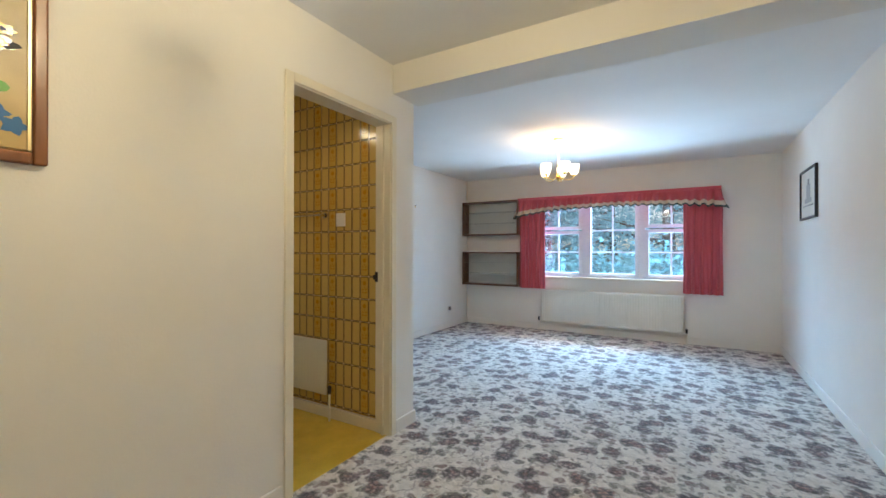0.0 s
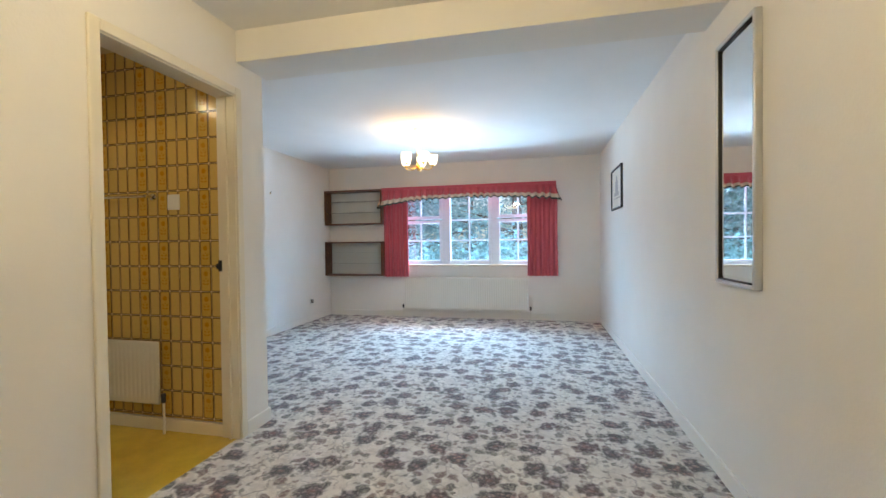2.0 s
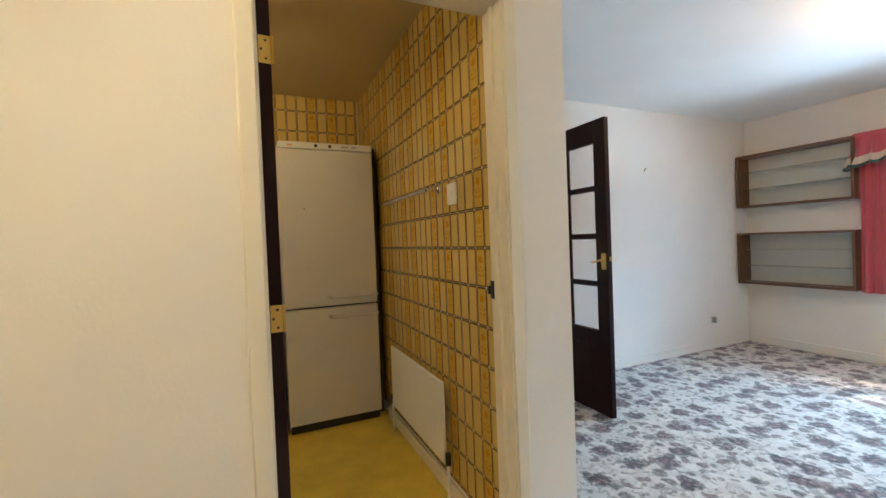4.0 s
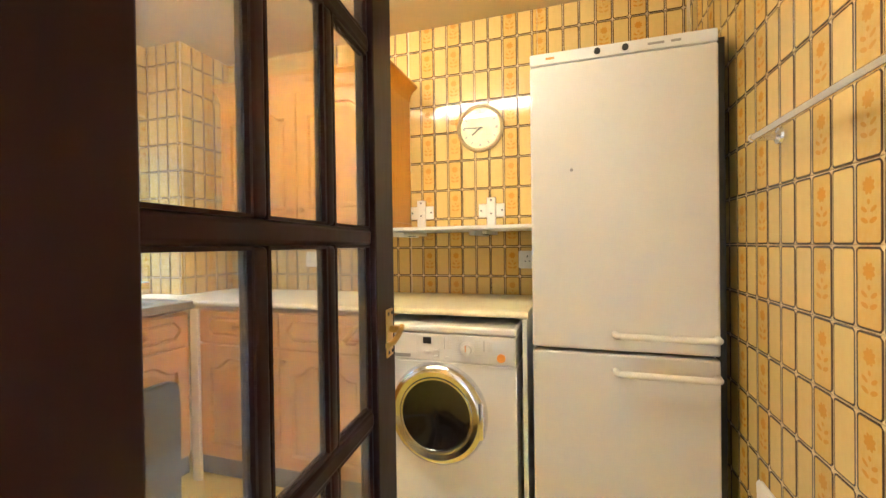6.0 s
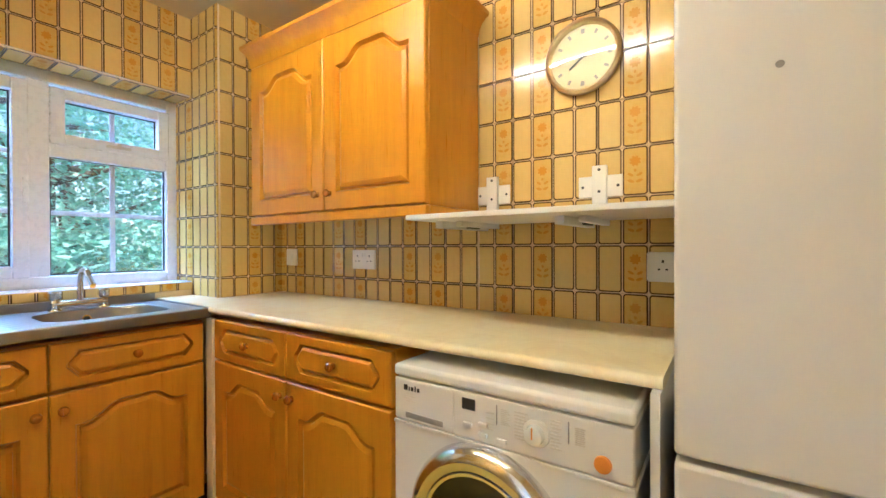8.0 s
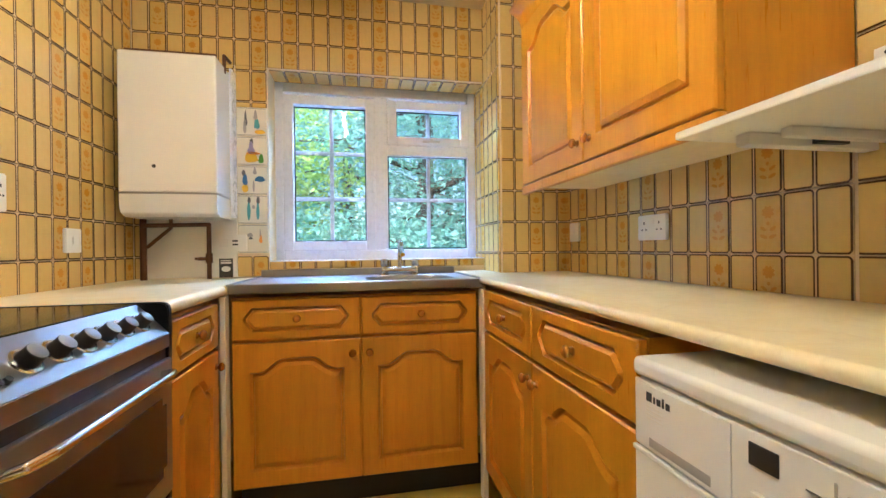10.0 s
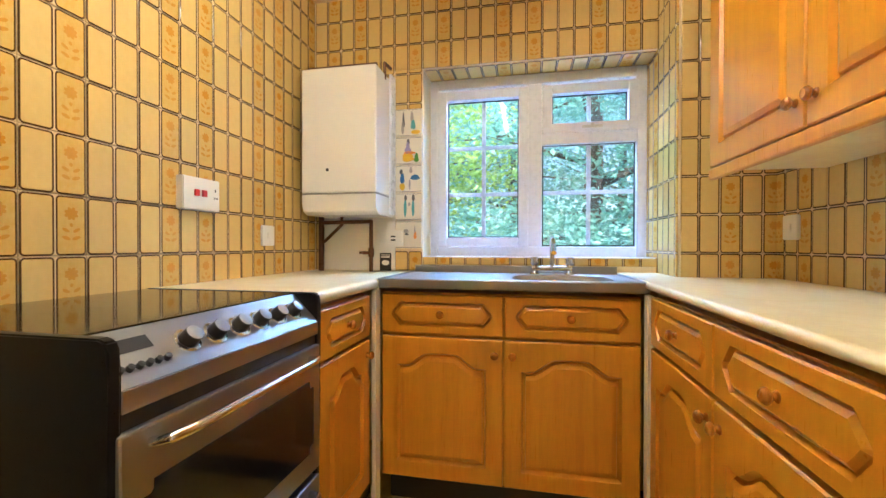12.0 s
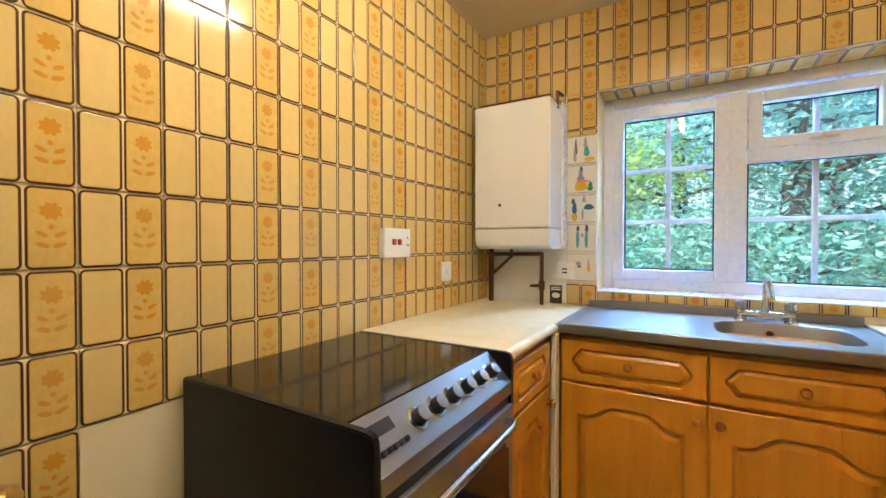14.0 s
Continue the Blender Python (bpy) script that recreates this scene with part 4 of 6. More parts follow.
def flower_painting():
    y0, y1, z0, z1, f = -2.16, -1.652, 1.44, 2.06, 0.034
    p = thing("flower_picture", (0, (y0 + y1) / 2, z0), "still life of yellow flowers in a wooden frame", "picture")
    part("picture_frame", boxes((0, 0.028, y0, y0 + f, z0, z1), (0, 0.028, y1 - f, y1, z0, z1), (0, 0.028, y0 + f, y1 - f, z0, z0 + f), (0, 0.028, y0 + f, y1 - f, z1 - f, z1), bevel=0.006, seg=3), FRAMEW, p)
    part("canvas", boxes((0, 0.008, y0 + f, y1 - f, z0 + f, z1 - f)), CANVAS, p, "varnished brown and tan painted ground")
    part("gilt_slip", boxes((0.004, 0.015, y0 + f, y0 + f + 0.008, z0 + f, z1 - f), (0.004, 0.015, y1 - f - 0.008, y1 - f, z0 + f, z1 - f), (0.004, 0.015, y0 + f, y1 - f, z0 + f, z0 + f + 0.008), (0.004, 0.015, y0 + f, y1 - f, z1 - f - 0.008, z1 - f)), GILT, p, "narrow gilt slip")
    rnd = random.Random(4)

    def daub(name, y, z, w, h, petals, mat, out, label):
        """A flat painted shape with a ragged edge."""
        n = petals * 4
        pts = [(y + w * (1 + 0.22 * math.cos(petals * a) + rnd.uniform(-0.08, 0.08)) * math.cos(a), z + h * (1 + 0.22 * math.cos(petals * a) + rnd.uniform(-0.08, 0.08)) * math.sin(a)) for a in [2 * math.pi * i / n for i in range(n)]]
        part(name, prism(bmesh.new(), (pts, 0.0075, out), lambda u, v, q: (q, u, v)), mat, p, label)

    for k in range(16):
        daub("painted_leaf", rnd.uniform(-2.05, -1.72), rnd.uniform(1.60, 1.86), rnd.uniform(0.02, 0.036), rnd.uniform(0.012, 0.026), 3, GREENP if k % 3 else INK, 0.0082 + 0.00005 * k, "dark green painted leaf")
    for k in range(13):
        y, z = -2.03 + 0.024 * k + rnd.uniform(-0.01, 0.01), rnd.uniform(1.63, 1.84)
        daub("flower_head", y, z, rnd.uniform(0.017, 0.026), rnd.uniform(0.014, 0.022), 7, YELLOWP, 0.0094 + 0.00004 * k, "yellow painted bloom")
        daub("flower_eye", y, z, 0.006, 0.006, 3, INK, 0.0102, "dark painted flower eye")
    for k in range(8):
        daub("blue_bloom", -1.98 + 0.037 * k, rnd.uniform(1.535, 1.585), rnd.uniform(0.02, 0.032), rnd.uniform(0.016, 0.026), 5, BLUEP, 0.0090 + 0.00004 * k, "blue painted bloom")


flower_painting()


# ---- sockets and switches ----
def plate_on(name, label, category, origin, udir, wdir, w, h, depth, parts):
    """A wall plate: parts of (name, material, u0, u1, v0, v1, out)."""
    o, ud, wd = Vector(origin), Vector(udir), Vector(wdir)
    t = thing(name, origin, label, category)

    def at(u, v, q):
        return o + ud * u + wd * q + Vector((0, 0, v))

    def slab(u0, u1, v0, v1, q0, q1, bevel):
        bm = bmesh.new()
        prism(bm, ([(u0, v0), (u1, v0), (u1, v1), (u0, v1)], q0, q1), at)
        if bevel:
            bmesh.ops.bevel(bm, geom=bm.edges[:], offset=bevel, segments=2, affect="EDGES")
        return bm

    part("plate", slab(-w / 2, w / 2, -h / 2, h / 2, 0, depth, 0.003), WHITE, t)
    for nm, mat, u0, u1, v0, v1, out in parts:
        part(nm, slab(u0, u1, v0, v1, depth - 0.001, depth + out, 0.0), mat, t)
    return t


def holes(u):
    return [("pin_hole", BLACKP, u - 0.003, u + 0.003, 0.012, 0.021, 0.0005), ("pin_hole", BLACKP, u - 0.014, u - 0.007, -0.010, -0.005, 0.0005), ("pin_hole", BLACKP, u + 0.007, u + 0.014, -0.010, -0.005, 0.0005)]


plate_on("wall_socket", "white aerial socket with a plug on the lounge wall", "socket", (XL, 3.45, 0.29), (0, 1, 0), (1, 0, 0), 0.085, 0.085, 0.009,
         [("plug", GREYP, -0.03, -0.004, -0.022, 0.032, 0.03), ("dark_port", BLACKP, 0.012, 0.028, -0.014, 0.014, 0.010)])
plate_on("light_switch", "square white light switch on the tiled wall", "switch", (-0.435, KY0 - 0.008, 1.403), (1, 0, 0), (0, -1, 0), 0.086, 0.092, 0.010, [("rocker", WHITE, -0.007, 0.007, -0.012, 0.012, 0.003)])


hook = thing("wall_hook", (XL, 2.524, 1.79), "small dark picture hook fixed to the lounge wall", "hook")
part("nail", rod(bmesh.new(), (XL, 2.524, 1.79), (XL + 0.018, 2.524, 1.797), 0.004, seg=8), BLACKP, hook)
part("hook_plate", boxes((XL, XL + 0.003, 2.516, 2.532, 1.768, 1.792), bevel=0.001), BRASS, hook)


# ---- kitchen: fitted units ----
def inset(pts, d):
    """An outline of (u, v), run anticlockwise, moved inwards by d."""
    out = []
    n = len(pts)
    for i in range(n):
        p, q, r = Vector(pts[i - 1]), Vector(pts[i]), Vector(pts[(i + 1) % n])
        a, b = (q - p).normalized(), (r - q).normalized()
        na, nb = Vector((-a.y, a.x)), Vector((-b.y, b.x))
        m = na + nb
        m = m / max(0.35, m.dot(na))
        out.append(tuple(q + m * d))
    return out


def raised_front(bm, at, u0, u1, v0, v1, field, rim, thick=0.02, k=1.0):
    """A moulded door or drawer front: rim holds the points of the outer edge that answer those of the field."""
    loops = [(rim, 0.0), (rim, thick - 0.004), (inset(rim, 0.004), thick), (field, thick), (inset(field, 0.003 * k), thick - 0.005), (inset(field, 0.008 * k), thick - 0.0155), (inset(field, 0.014 * k), thick - 0.0155),
             (inset(field, 0.017 * k), thick - 0.007), (inset(field, 0.021 * k), thick - 0.005), (inset(field, 0.032 * k), thick - 0.0005)]
    rows = [[bm.verts.new(at(u, v, w)) for u, v in pts] for pts, w in loops]
    n = len(field)
    for A, B in zip(rows, rows[1:]):
        for i in range(n):
            j = (i + 1) % n
            bm.faces.new((A[i], A[j], B[j], B[i]))
    bm.faces.new(rows[-1])
    bm.faces.new(rows[0][::-1])
    return bm


def arch_door(bm, at, u0, u1, v0, v1, border=0.062, rise=0.05):
    """A door with a cathedral-topped field."""
    a0, a1, b0, b1 = u0 + border, u1 - border, v0 + border, v1 - border - rise
    field, rim = [(a0, b0), (a1, b0), (a1, b1)], [(u0, v0), (u1, v0), (u1, v1)]
    n = 22
    for i in range(1, n):
        k = i / n
        s = min(1, max(0, (0.5 - abs(k - 0.5)) / 0.5 * 1.9 - 0.36))
        h = rise * (0.5 - 0.5 * math.cos(math.pi * min(1, s)))
        field.append((a1 + (a0 - a1) * k, b1 + h))
        rim.append((u1 + (u0 - u1) * k, v1))
    field.append((a0, b1)), rim.append((u0, v1))
    return raised_front(bm, at, u0, u1, v0, v1, field, rim)


def drawer_front(bm, at, u0, u1, v0, v1, border=0.03):
    """A drawer front with a long eight-sided field."""
    a0, a1, b0, b1 = u0 + border + 0.012, u1 - border - 0.012, v0 + border, v1 - border
    c = (b1 - b0) * 0.42
    e = c * 0.8
    field = [(a0 + e, b0), (a1 - e, b0), (a1 - e / 2, b0 + c / 2), (a1, b0 + c), (a1, b1 - c), (a1 - e / 2, b1 - c / 2), (a1 - e, b1), (a0 + e, b1), (a0 + e / 2, b1 - c / 2), (a0, b1 - c), (a0, b0 + c), (a0 + e / 2, b0 + c / 2)]
    rim = [(a0 + e, v0), (a1 - e, v0), (u1, v0), (u1, b0 + c), (u1, b1 - c), (u1, v1), (a1 - e, v1), (a0 + e, v1), (u0, v1), (u0, b1 - c), (u0, b0 + c), (u0, v0)]
    return raised_front(bm, at, u0, u1, v0, v1, field, rim, k=0.62)


def knob_on(at, u, v, w, normal, parent):
    part("knob", lathe(bmesh.new(), at(u, v, w), normal, [(0.0, 0.011), (0.003, 0.011), (0.006, 0.007), (0.011, 0.0065), (0.014, 0.012), (0.018, 0.0152), (0.023, 0.0148), (0.028, 0.010), (0.030, 0.0)], 20), KNOBW, parent, "turned wooden knob")


def facing(origin, udir, wdir):
    o, ud, wd = Vector(origin), Vector(udir), Vector(wdir)
    return lambda u, v, w: o + ud * u + wd * w + Vector((0, 0, v))


def base_unit(label, at, normal, width, doors, body, knob_v=0.632, hinge_first=(True, False), z_low=0.135, z_dr=0.695, z_top=0.852):
    """A base cabinet: carcass, drawers over doors, each with its knob; at(u, v, w) has u along the front."""
    c = at(width / 2, 0, 0)
    cab = thing("base_cabinet", (c.x, c.y, 0), label, "cabinet", "honey oak base cabinets")
    part("body", boxes(body, bevel=0.001), OAK, cab)
    each = width / doors
    for k in range(doors):
        u0, u1 = k * each + 0.003, (k + 1) * each - 0.003
        d = part("drawer", drawer_front(bmesh.new(), at, u0, u1, z_dr + 0.004, z_top), OAK, cab, crease=14)
        knob_on(at, (u0 + u1) / 2, (z_dr + z_top) / 2 + 0.004, 0.017, normal, d)
        d = part("door", arch_door(bmesh.new(), at, u0, u1, z_low, z_dr - 0.008), OAK, cab, crease=14)
        knob_on(at, u1 - 0.03 if hinge_first[k % 2] else u0 + 0.03, knob_v, 0.018, normal, d)
    return cab


sink_at = facing((-0.679, -2.37, 0), (-1, 0, 0), (0, 1, 0))
base_unit("honey oak sink cabinet, two drawers over arched doors", sink_at, (0, 1, 0), 0.963, 2, (-0.679, -1.642, -2.372, -2.87, 0.13, 0.86))
right_at = facing((-1.675, -1.333, 0), (0, -1, 0), (1, 0, 0))
base_unit("honey oak cabinet beside the washing machine, arched doors", right_at, (1, 0, 0), 0.968, 2, (-1.677, -2.18, -1.333, -2.298, 0.13, 0.872), knob_v=0.645, z_dr=0.706, z_top=0.868)
left_at = facing((-0.64, -1.888, 0), (0, -1, 0), (-1, 0, 0))
base_unit("narrow honey oak cabinet beside the cooker", left_at, (-1, 0, 0), 0.395, 1, (-0.638, -0.12, -1.888, -2.283, 0.13, 0.86))
for x0, x1 in ((-0.657, -0.676), (-1.647, -1.667)):
    tagged(part("corner_post", boxes((x0, x1, -2.35, -2.302, 0.0, 0.872), bevel=0.002), GLOSS), "cream painted corner filler post between cabinets", "filler post", "corner posts")
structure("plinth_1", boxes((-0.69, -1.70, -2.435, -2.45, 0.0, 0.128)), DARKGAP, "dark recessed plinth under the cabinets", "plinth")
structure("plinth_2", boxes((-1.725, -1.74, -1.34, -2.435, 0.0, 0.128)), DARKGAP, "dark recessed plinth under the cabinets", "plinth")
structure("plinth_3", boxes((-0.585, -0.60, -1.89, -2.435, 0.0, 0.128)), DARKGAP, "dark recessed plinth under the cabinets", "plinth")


def bullnose_top(x0, x1, y0, y1, z0, z1, edge):
    """A worktop with one rounded front edge, at x = x0."""
    bm = bmesh.new()
    s = 1 if x0 > x1 else -1
    r = (z1 - z0) / 2
    prof = [(x1, z0), (x0 - s * r, z0)]
    for k in range(1, 8):
        a = -math.pi / 2 + math.pi * k / 8
        prof.append((x0 - s * r + s * r * math.cos(a), (z0 + z1) / 2 + r * math.sin(a)))
    prof += [(x0 - s * r, z1), (x1, z1)]
    A, B = [bm.verts.new((x, y0, z)) for x, z in prof], [bm.verts.new((x, y1, z)) for x, z in prof]
    bm.faces.new(A), bm.faces.new(B[::-1])
    for i in range(len(prof)):
        j = (i + 1) % len(prof)
        bm.faces.new((A[i], B[i], B[j], A[j]))
    return bm


def worktop(label, bm_rows):
    t = thing("worktop", bm_rows[0][1], label, "worktop", "marbled worktops")
    for bm, _ in bm_rows:
        part("slab", bm, WORKTOP, t)


worktop("cream marbled laminate worktop with rounded edge", [(bullnose_top(-1.645, -2.188, -0.655, -2.335, 0.892, 0.9175, 0), (-1.9, -1.5, 0.876)), (boxes((-1.662, -1.843, -2.335, -2.88, 0.880, 0.9172), (-1.843, -2.188, -2.335, -2.615, 0.880, 0.9172)), None)])
worktop("short cream marbled worktop beside the cooker", [(bullnose_top(-0.672, -0.108, -1.852, -2.335, 0.872, 0.910, 0), (-0.4, -2.1, 0.872)), (boxes((-0.108, -0.673, -2.335, -2.88, 0.872, 0.9098)), None)])
tagged(part("support_panel", boxes((-1.625, -2.18, -0.657, -0.674, 0.0, 0.892), bevel=0.002), WHITE), "white end panel holding up the worktop", "panel")


# ---- sink and tap ----
def sink():
    s = thing("sink", (-1.16, -2.6, 0.90), "stainless steel sink with ribbed drainer, under the window", "sink")
    x0, x1, y0, y1, z = -0.676, -1.660, -2.335, -2.872, 0.908
    bm = bmesh.new()
    cx, cy, hx, hy, r = -1.385, -2.615, 0.20, 0.165, 0.085
    n = 48
    rim, rect = [], []
    bx0, bx1 = -1.14, x1
    for k in range(n):
        a = 2 * math.pi * (k + 0.5) / n
        ca, sa = math.cos(a), math.sin(a)
        e = 4.0
        q = (abs(ca) ** e + abs(sa) ** e) ** (-1 / e)
        rim.append((cx + hx * ca * q, cy + hy * sa * q))
        far = min(((bx0 if ca > 0 else bx1) - cx) / ca, ((y0 if sa > 0 else y1) - cy) / sa)
        rect.append([cx + ca * far, cy + sa * far])
    for X, Y in ((bx0, y0), (bx0, y1), (bx1, y0), (bx1, y1)):
        k = min(range(n), key=lambda i: (rect[i][0] - X) ** 2 + (rect[i][1] - Y) ** 2)
        rect[k] = [X, Y]
    loops = [(rect, z)] + [([(cx + (a - cx) * f, cy + (b - cy) * f) for a, b in rim], z - d) for f, d in ((1.05, 0.0), (1.0, 0.003), (0.975, 0.012), (0.93, 0.13), (0.86, 0.155), (0.5, 0.162), (0.12, 0.165))]
    rows = [[bm.verts.new((a, b, h)) for a, b in pts] for pts, h in loops]
    for A, B in zip(rows, rows[1:]):
        for i in range(n):
            bm.faces.new((A[i], A[(i + 1) % n], B[(i + 1) % n], B[i]))
    part("bowl", bm, STEEL, s)
    bm = bmesh.new()
    ys = [y0, y0 - 0.03] + [y0 - 0.04 - 0.012 * k for k in range(36)] + [y1 + 0.02, y1]
    cols = []
    for x in (x0, x0 - 0.04, x0 - 0.06, bx0 + 0.05, bx0 + 0.03, bx0):
        groove = x0 - 0.05 > x > bx0 + 0.04
        cols.append([bm.verts.new((x, y, z - (0.005 if groove and i % 4 in (1, 2) and 2 < i < 36 else 0.0))) for i, y in enumerate(ys)])
    for A, B in zip(cols, cols[1:]):
        for i in range(len(ys) - 1):
            bm.faces.new((A[i], A[i + 1], B[i + 1], B[i]))
    part("drainer", bm, STEEL, s)
    part("front_lip", boxes((x0, x1, y0 - 0.004, y0 + 0.010, 0.876, 0.914), bevel=0.006, seg=3), STEEL, s)
    part("back_upstand", boxes((x0, x1, y1 - 0.002, y1 + 0.006, z - 0.004, 0.943), (x0 - 0.0, x0 + 0.008, y0, y1, z - 0.004, z + 0.006), (x1 - 0.008, x1, y0, y1, z - 0.004, z + 0.006), bevel=0.003), STEEL, s)
    part("overflow", lathe(bmesh.new(), (-1.37, -2.772, 0.868), (0, 1, -0.1), [(0.0, 0.019), (0.004, 0.017), (0.003, 0.012)], 18), CHROME, s)
    part("overflow_hole", lathe(bmesh.new(), (-1.37, -2.771, 0.868), (0, 1, -0.1), [(0.002, 0.012), (0.002, 0.0)], 18), BLACKP, s)
    part("waste", lathe(bmesh.new(), (cx, cy, z - 0.164), (0, 0, 1), [(0.0, 0.036), (0.003, 0.030), (0.001, 0.012), (0.001, 0.0)], 20), CHROME, s)


sink()


def mixer_tap():
    t = thing("mixer_tap", (-1.36, -2.80, 0.908), "chrome deck mixer tap behind the sink bowl", "tap")
    bm = rod(bmesh.new(), (-1.27, -2.81, 0.934), (-1.45, -2.81, 0.934), 0.014)
    for x in (-1.28, -1.44):
        lathe(bm, (x, -2.81, 0.908), (0, 0, 1), [(0.0, 0.024), (0.006, 0.023), (0.010, 0.014), (0.030, 0.014)], 16)
    part("bridge", bm, CHROME, t)
    for x in (-1.28, -1.44):
        part("tap_head", lathe(bmesh.new(), (x, -2.81, 0.94), (0, 0, 1), [(0.0, 0.016), (0.01, 0.013), (0.02, 0.021), (0.042, 0.022), (0.048, 0.016), (0.049, 0.0)], 12), CHROME, t)
    pts = [(-1.36, -2.81, 0.94), (-1.36, -2.81, 1.02)] + [(-1.36, -2.81 + 0.055 - 0.055 * math.cos(a), 1.03 + 0.045 * math.sin(a)) for a in (0.5, 1.1, 1.7, 2.2)] + [(-1.36, -2.705, 1.045), (-1.36, -2.655, 1.012)]
    part("spout", pipe(bmesh.new(), pts, 0.0115, 12), CHROME, t)


mixer_tap()


# ---- wall cabinet ----
def wall_cabinet():
    y0, y1, z0, z1 = -2.34, -1.35, 1.30, 1.975
    c = thing("wall_cabinet", (-2.02, (y0 + y1) / 2, z0), "honey oak wall cabinet with two arched doors and cornice", "cabinet")
    part("body", boxes((KX1 + 0.010, -1.866, y0, y1, z0, z1), bevel=0.0015), OAK, c)
    at = facing((-1.865, y1, 0), (0, -1, 0), (1, 0, 0))
    w = (y1 - y0) / 2
    for k in range(2):
        d = part("door", arch_door(bmesh.new(), at, k * w + 0.003, (k + 1) * w - 0.003, z0 + 0.005, z1 - 0.005, 0.066, 0.055), OAK, c, crease=14)
        knob_on(at, w - 0.035 if k == 0 else w + 0.035, z0 + 0.068, 0.018, (1, 0, 0), d)

    def moulding(prof):
        """A strip along the front and the near end: prof of (out, z)."""
        bm = bmesh.new()
        P = [[bm.verts.new(p) for p in ((KX1 + 0.010, y1 + o, z), (-1.848 + o, y1 + o, z), (-1.848 + o, y0 - o * 0.3, z), (KX1 + 0.010, y0 - o * 0.3, z))] for o, z in prof]
        for A, B in zip(P, P[1:]):
            for i in range(3):
                bm.faces.new((A[i], A[i + 1], B[i + 1], B[i]))
        bm.faces.new(P[0]), bm.faces.new(P[-1][::-1])
        return bm

    part("cornice", moulding([(0.0, 1.972), (0.004, 1.985), (0.006, 2.0), (0.018, 2.02), (0.034, 2.035), (0.046, 2.042), (0.048, 2.056), (0.044, 2.058)]), OAK, c)
    part("light_rail", boxes((-1.866, -1.842, y0, y1 + 0.004, 1.263, 1.2998), bevel=0.006, seg=3), OAK, c)
    part("light_rail", boxes((KX1 + 0.010, -1.866, y1 - 0.018, y1 + 0.004, 1.263, 1.2998), bevel=0.006, seg=3), OAK, c)
    part("underside", boxes((KX1 + 0.012, -1.868, y0 + 0.002, y1 - 0.02, 1.294, 1.2999)), WORKTOP, c, "cream laminate underside")


wall_cabinet()


# ---- white fold-down shelf and its brackets ----
def fold_shelf():
    s = thing("wall_shelf", (-1.98, -1.03, 1.245), "white fold-down wall shelf on cross-shaped brackets, empty", "shelf")
    part("board", boxes((KX1 + 0.012, -1.775, -1.38, -0.64, 1.246, 1.262), bevel=0.004), WHITE, s)
    for y in (-1.285, -0.897):
        b = part("bracket", boxes((KX1 + 0.010, KX1 + 0.016, y - 0.069, y + 0.069, 1.322, 1.392), (KX1 + 0.010, KX1 + 0.028, y - 0.023, y + 0.023, 1.262, 1.424), bevel=0.003), WHITE, s)
        for dy, z in ((-0.055, 1.357), (0.055, 1.357), (0.0, 1.41), (0.0, 1.34)):
            part("screw", lathe(bmesh.new(), (KX1 + (0.028 if dy == 0 else 0.016), y + dy, z), (1, 0, 0), [(0.0, 0.005), (0.002, 0.004), (0.002, 0.0)], 8), BLACKP, b)
        arm = part("folding_arm", boxes((KX1 + 0.03, -1.86, y - 0.04, y - 0.012, 1.222, 1.245), (KX1 + 0.03, -1.90, y + 0.012, y + 0.034, 1.228, 1.2455), bevel=0.003), WHITE, s)
        part("slot", boxes((-2.0, -1.9, y - 0.0405, y - 0.039, 1.229, 1.236), (-2.06, -1.99, y - 0.003, y + 0.010, 1.225, 1.246)), BLACKP, arm)


fold_shelf()


def wall_clock():
    c = (KX1 + 0.010, -0.95, 1.787)
    t = thing("wall_clock", c, "round cream wall clock on the tiled wall", "clock")
    part("rim", lathe(bmesh.new(), c, (1, 0, 0), [(0.0, 0.118), (0.012, 0.124), (0.026, 0.122), (0.032, 0.114), (0.028, 0.108), (0.018, 0.106)], 48), GILT, t)
    part("face", lathe(bmesh.new(), c, (1, 0, 0), [(0.0, 0.107), (0.018, 0.107), (0.018, 0.0)], 48), DIAL, t)

    def bar(a, r0, r1, w, out):
        bm = bmesh.new()
        # a: clock angle; seen from the room, y grows to the right
        d, s = Vector((0, math.sin(a), math.cos(a))), Vector((0, math.cos(a), -math.sin(a)))
        o = Vector(c) + Vector((out, 0, 0))
        prism(bm, ([(-w, r0), (w, r0), (w, r1), (-w, r1)], 0.0, 0.0015), lambda u, v, q: o + s * u + d * v + Vector((q, 0, 0)))
        return bm

    for k in range(12):
        part("hour_mark", bar(k * math.pi / 6, 0.080, 0.094, 0.004 if k % 3 else 0.006, 0.018), GREYP, t)
    part("hour_hand", bar(math.radians(232), -0.012, 0.055, 0.003, 0.020), INK, t)
    part("minute_hand", bar(math.radians(274), -0.015, 0.086, 0.002, 0.0215), INK, t)
    g = part("cover_glass", lathe(bmesh.new(), c, (1, 0, 0), [(0.027, 0.109), (0.029, 0.08), (0.030, 0.0)], 36), GLASS, t)
    g.visible_shadow = False


wall_clock()


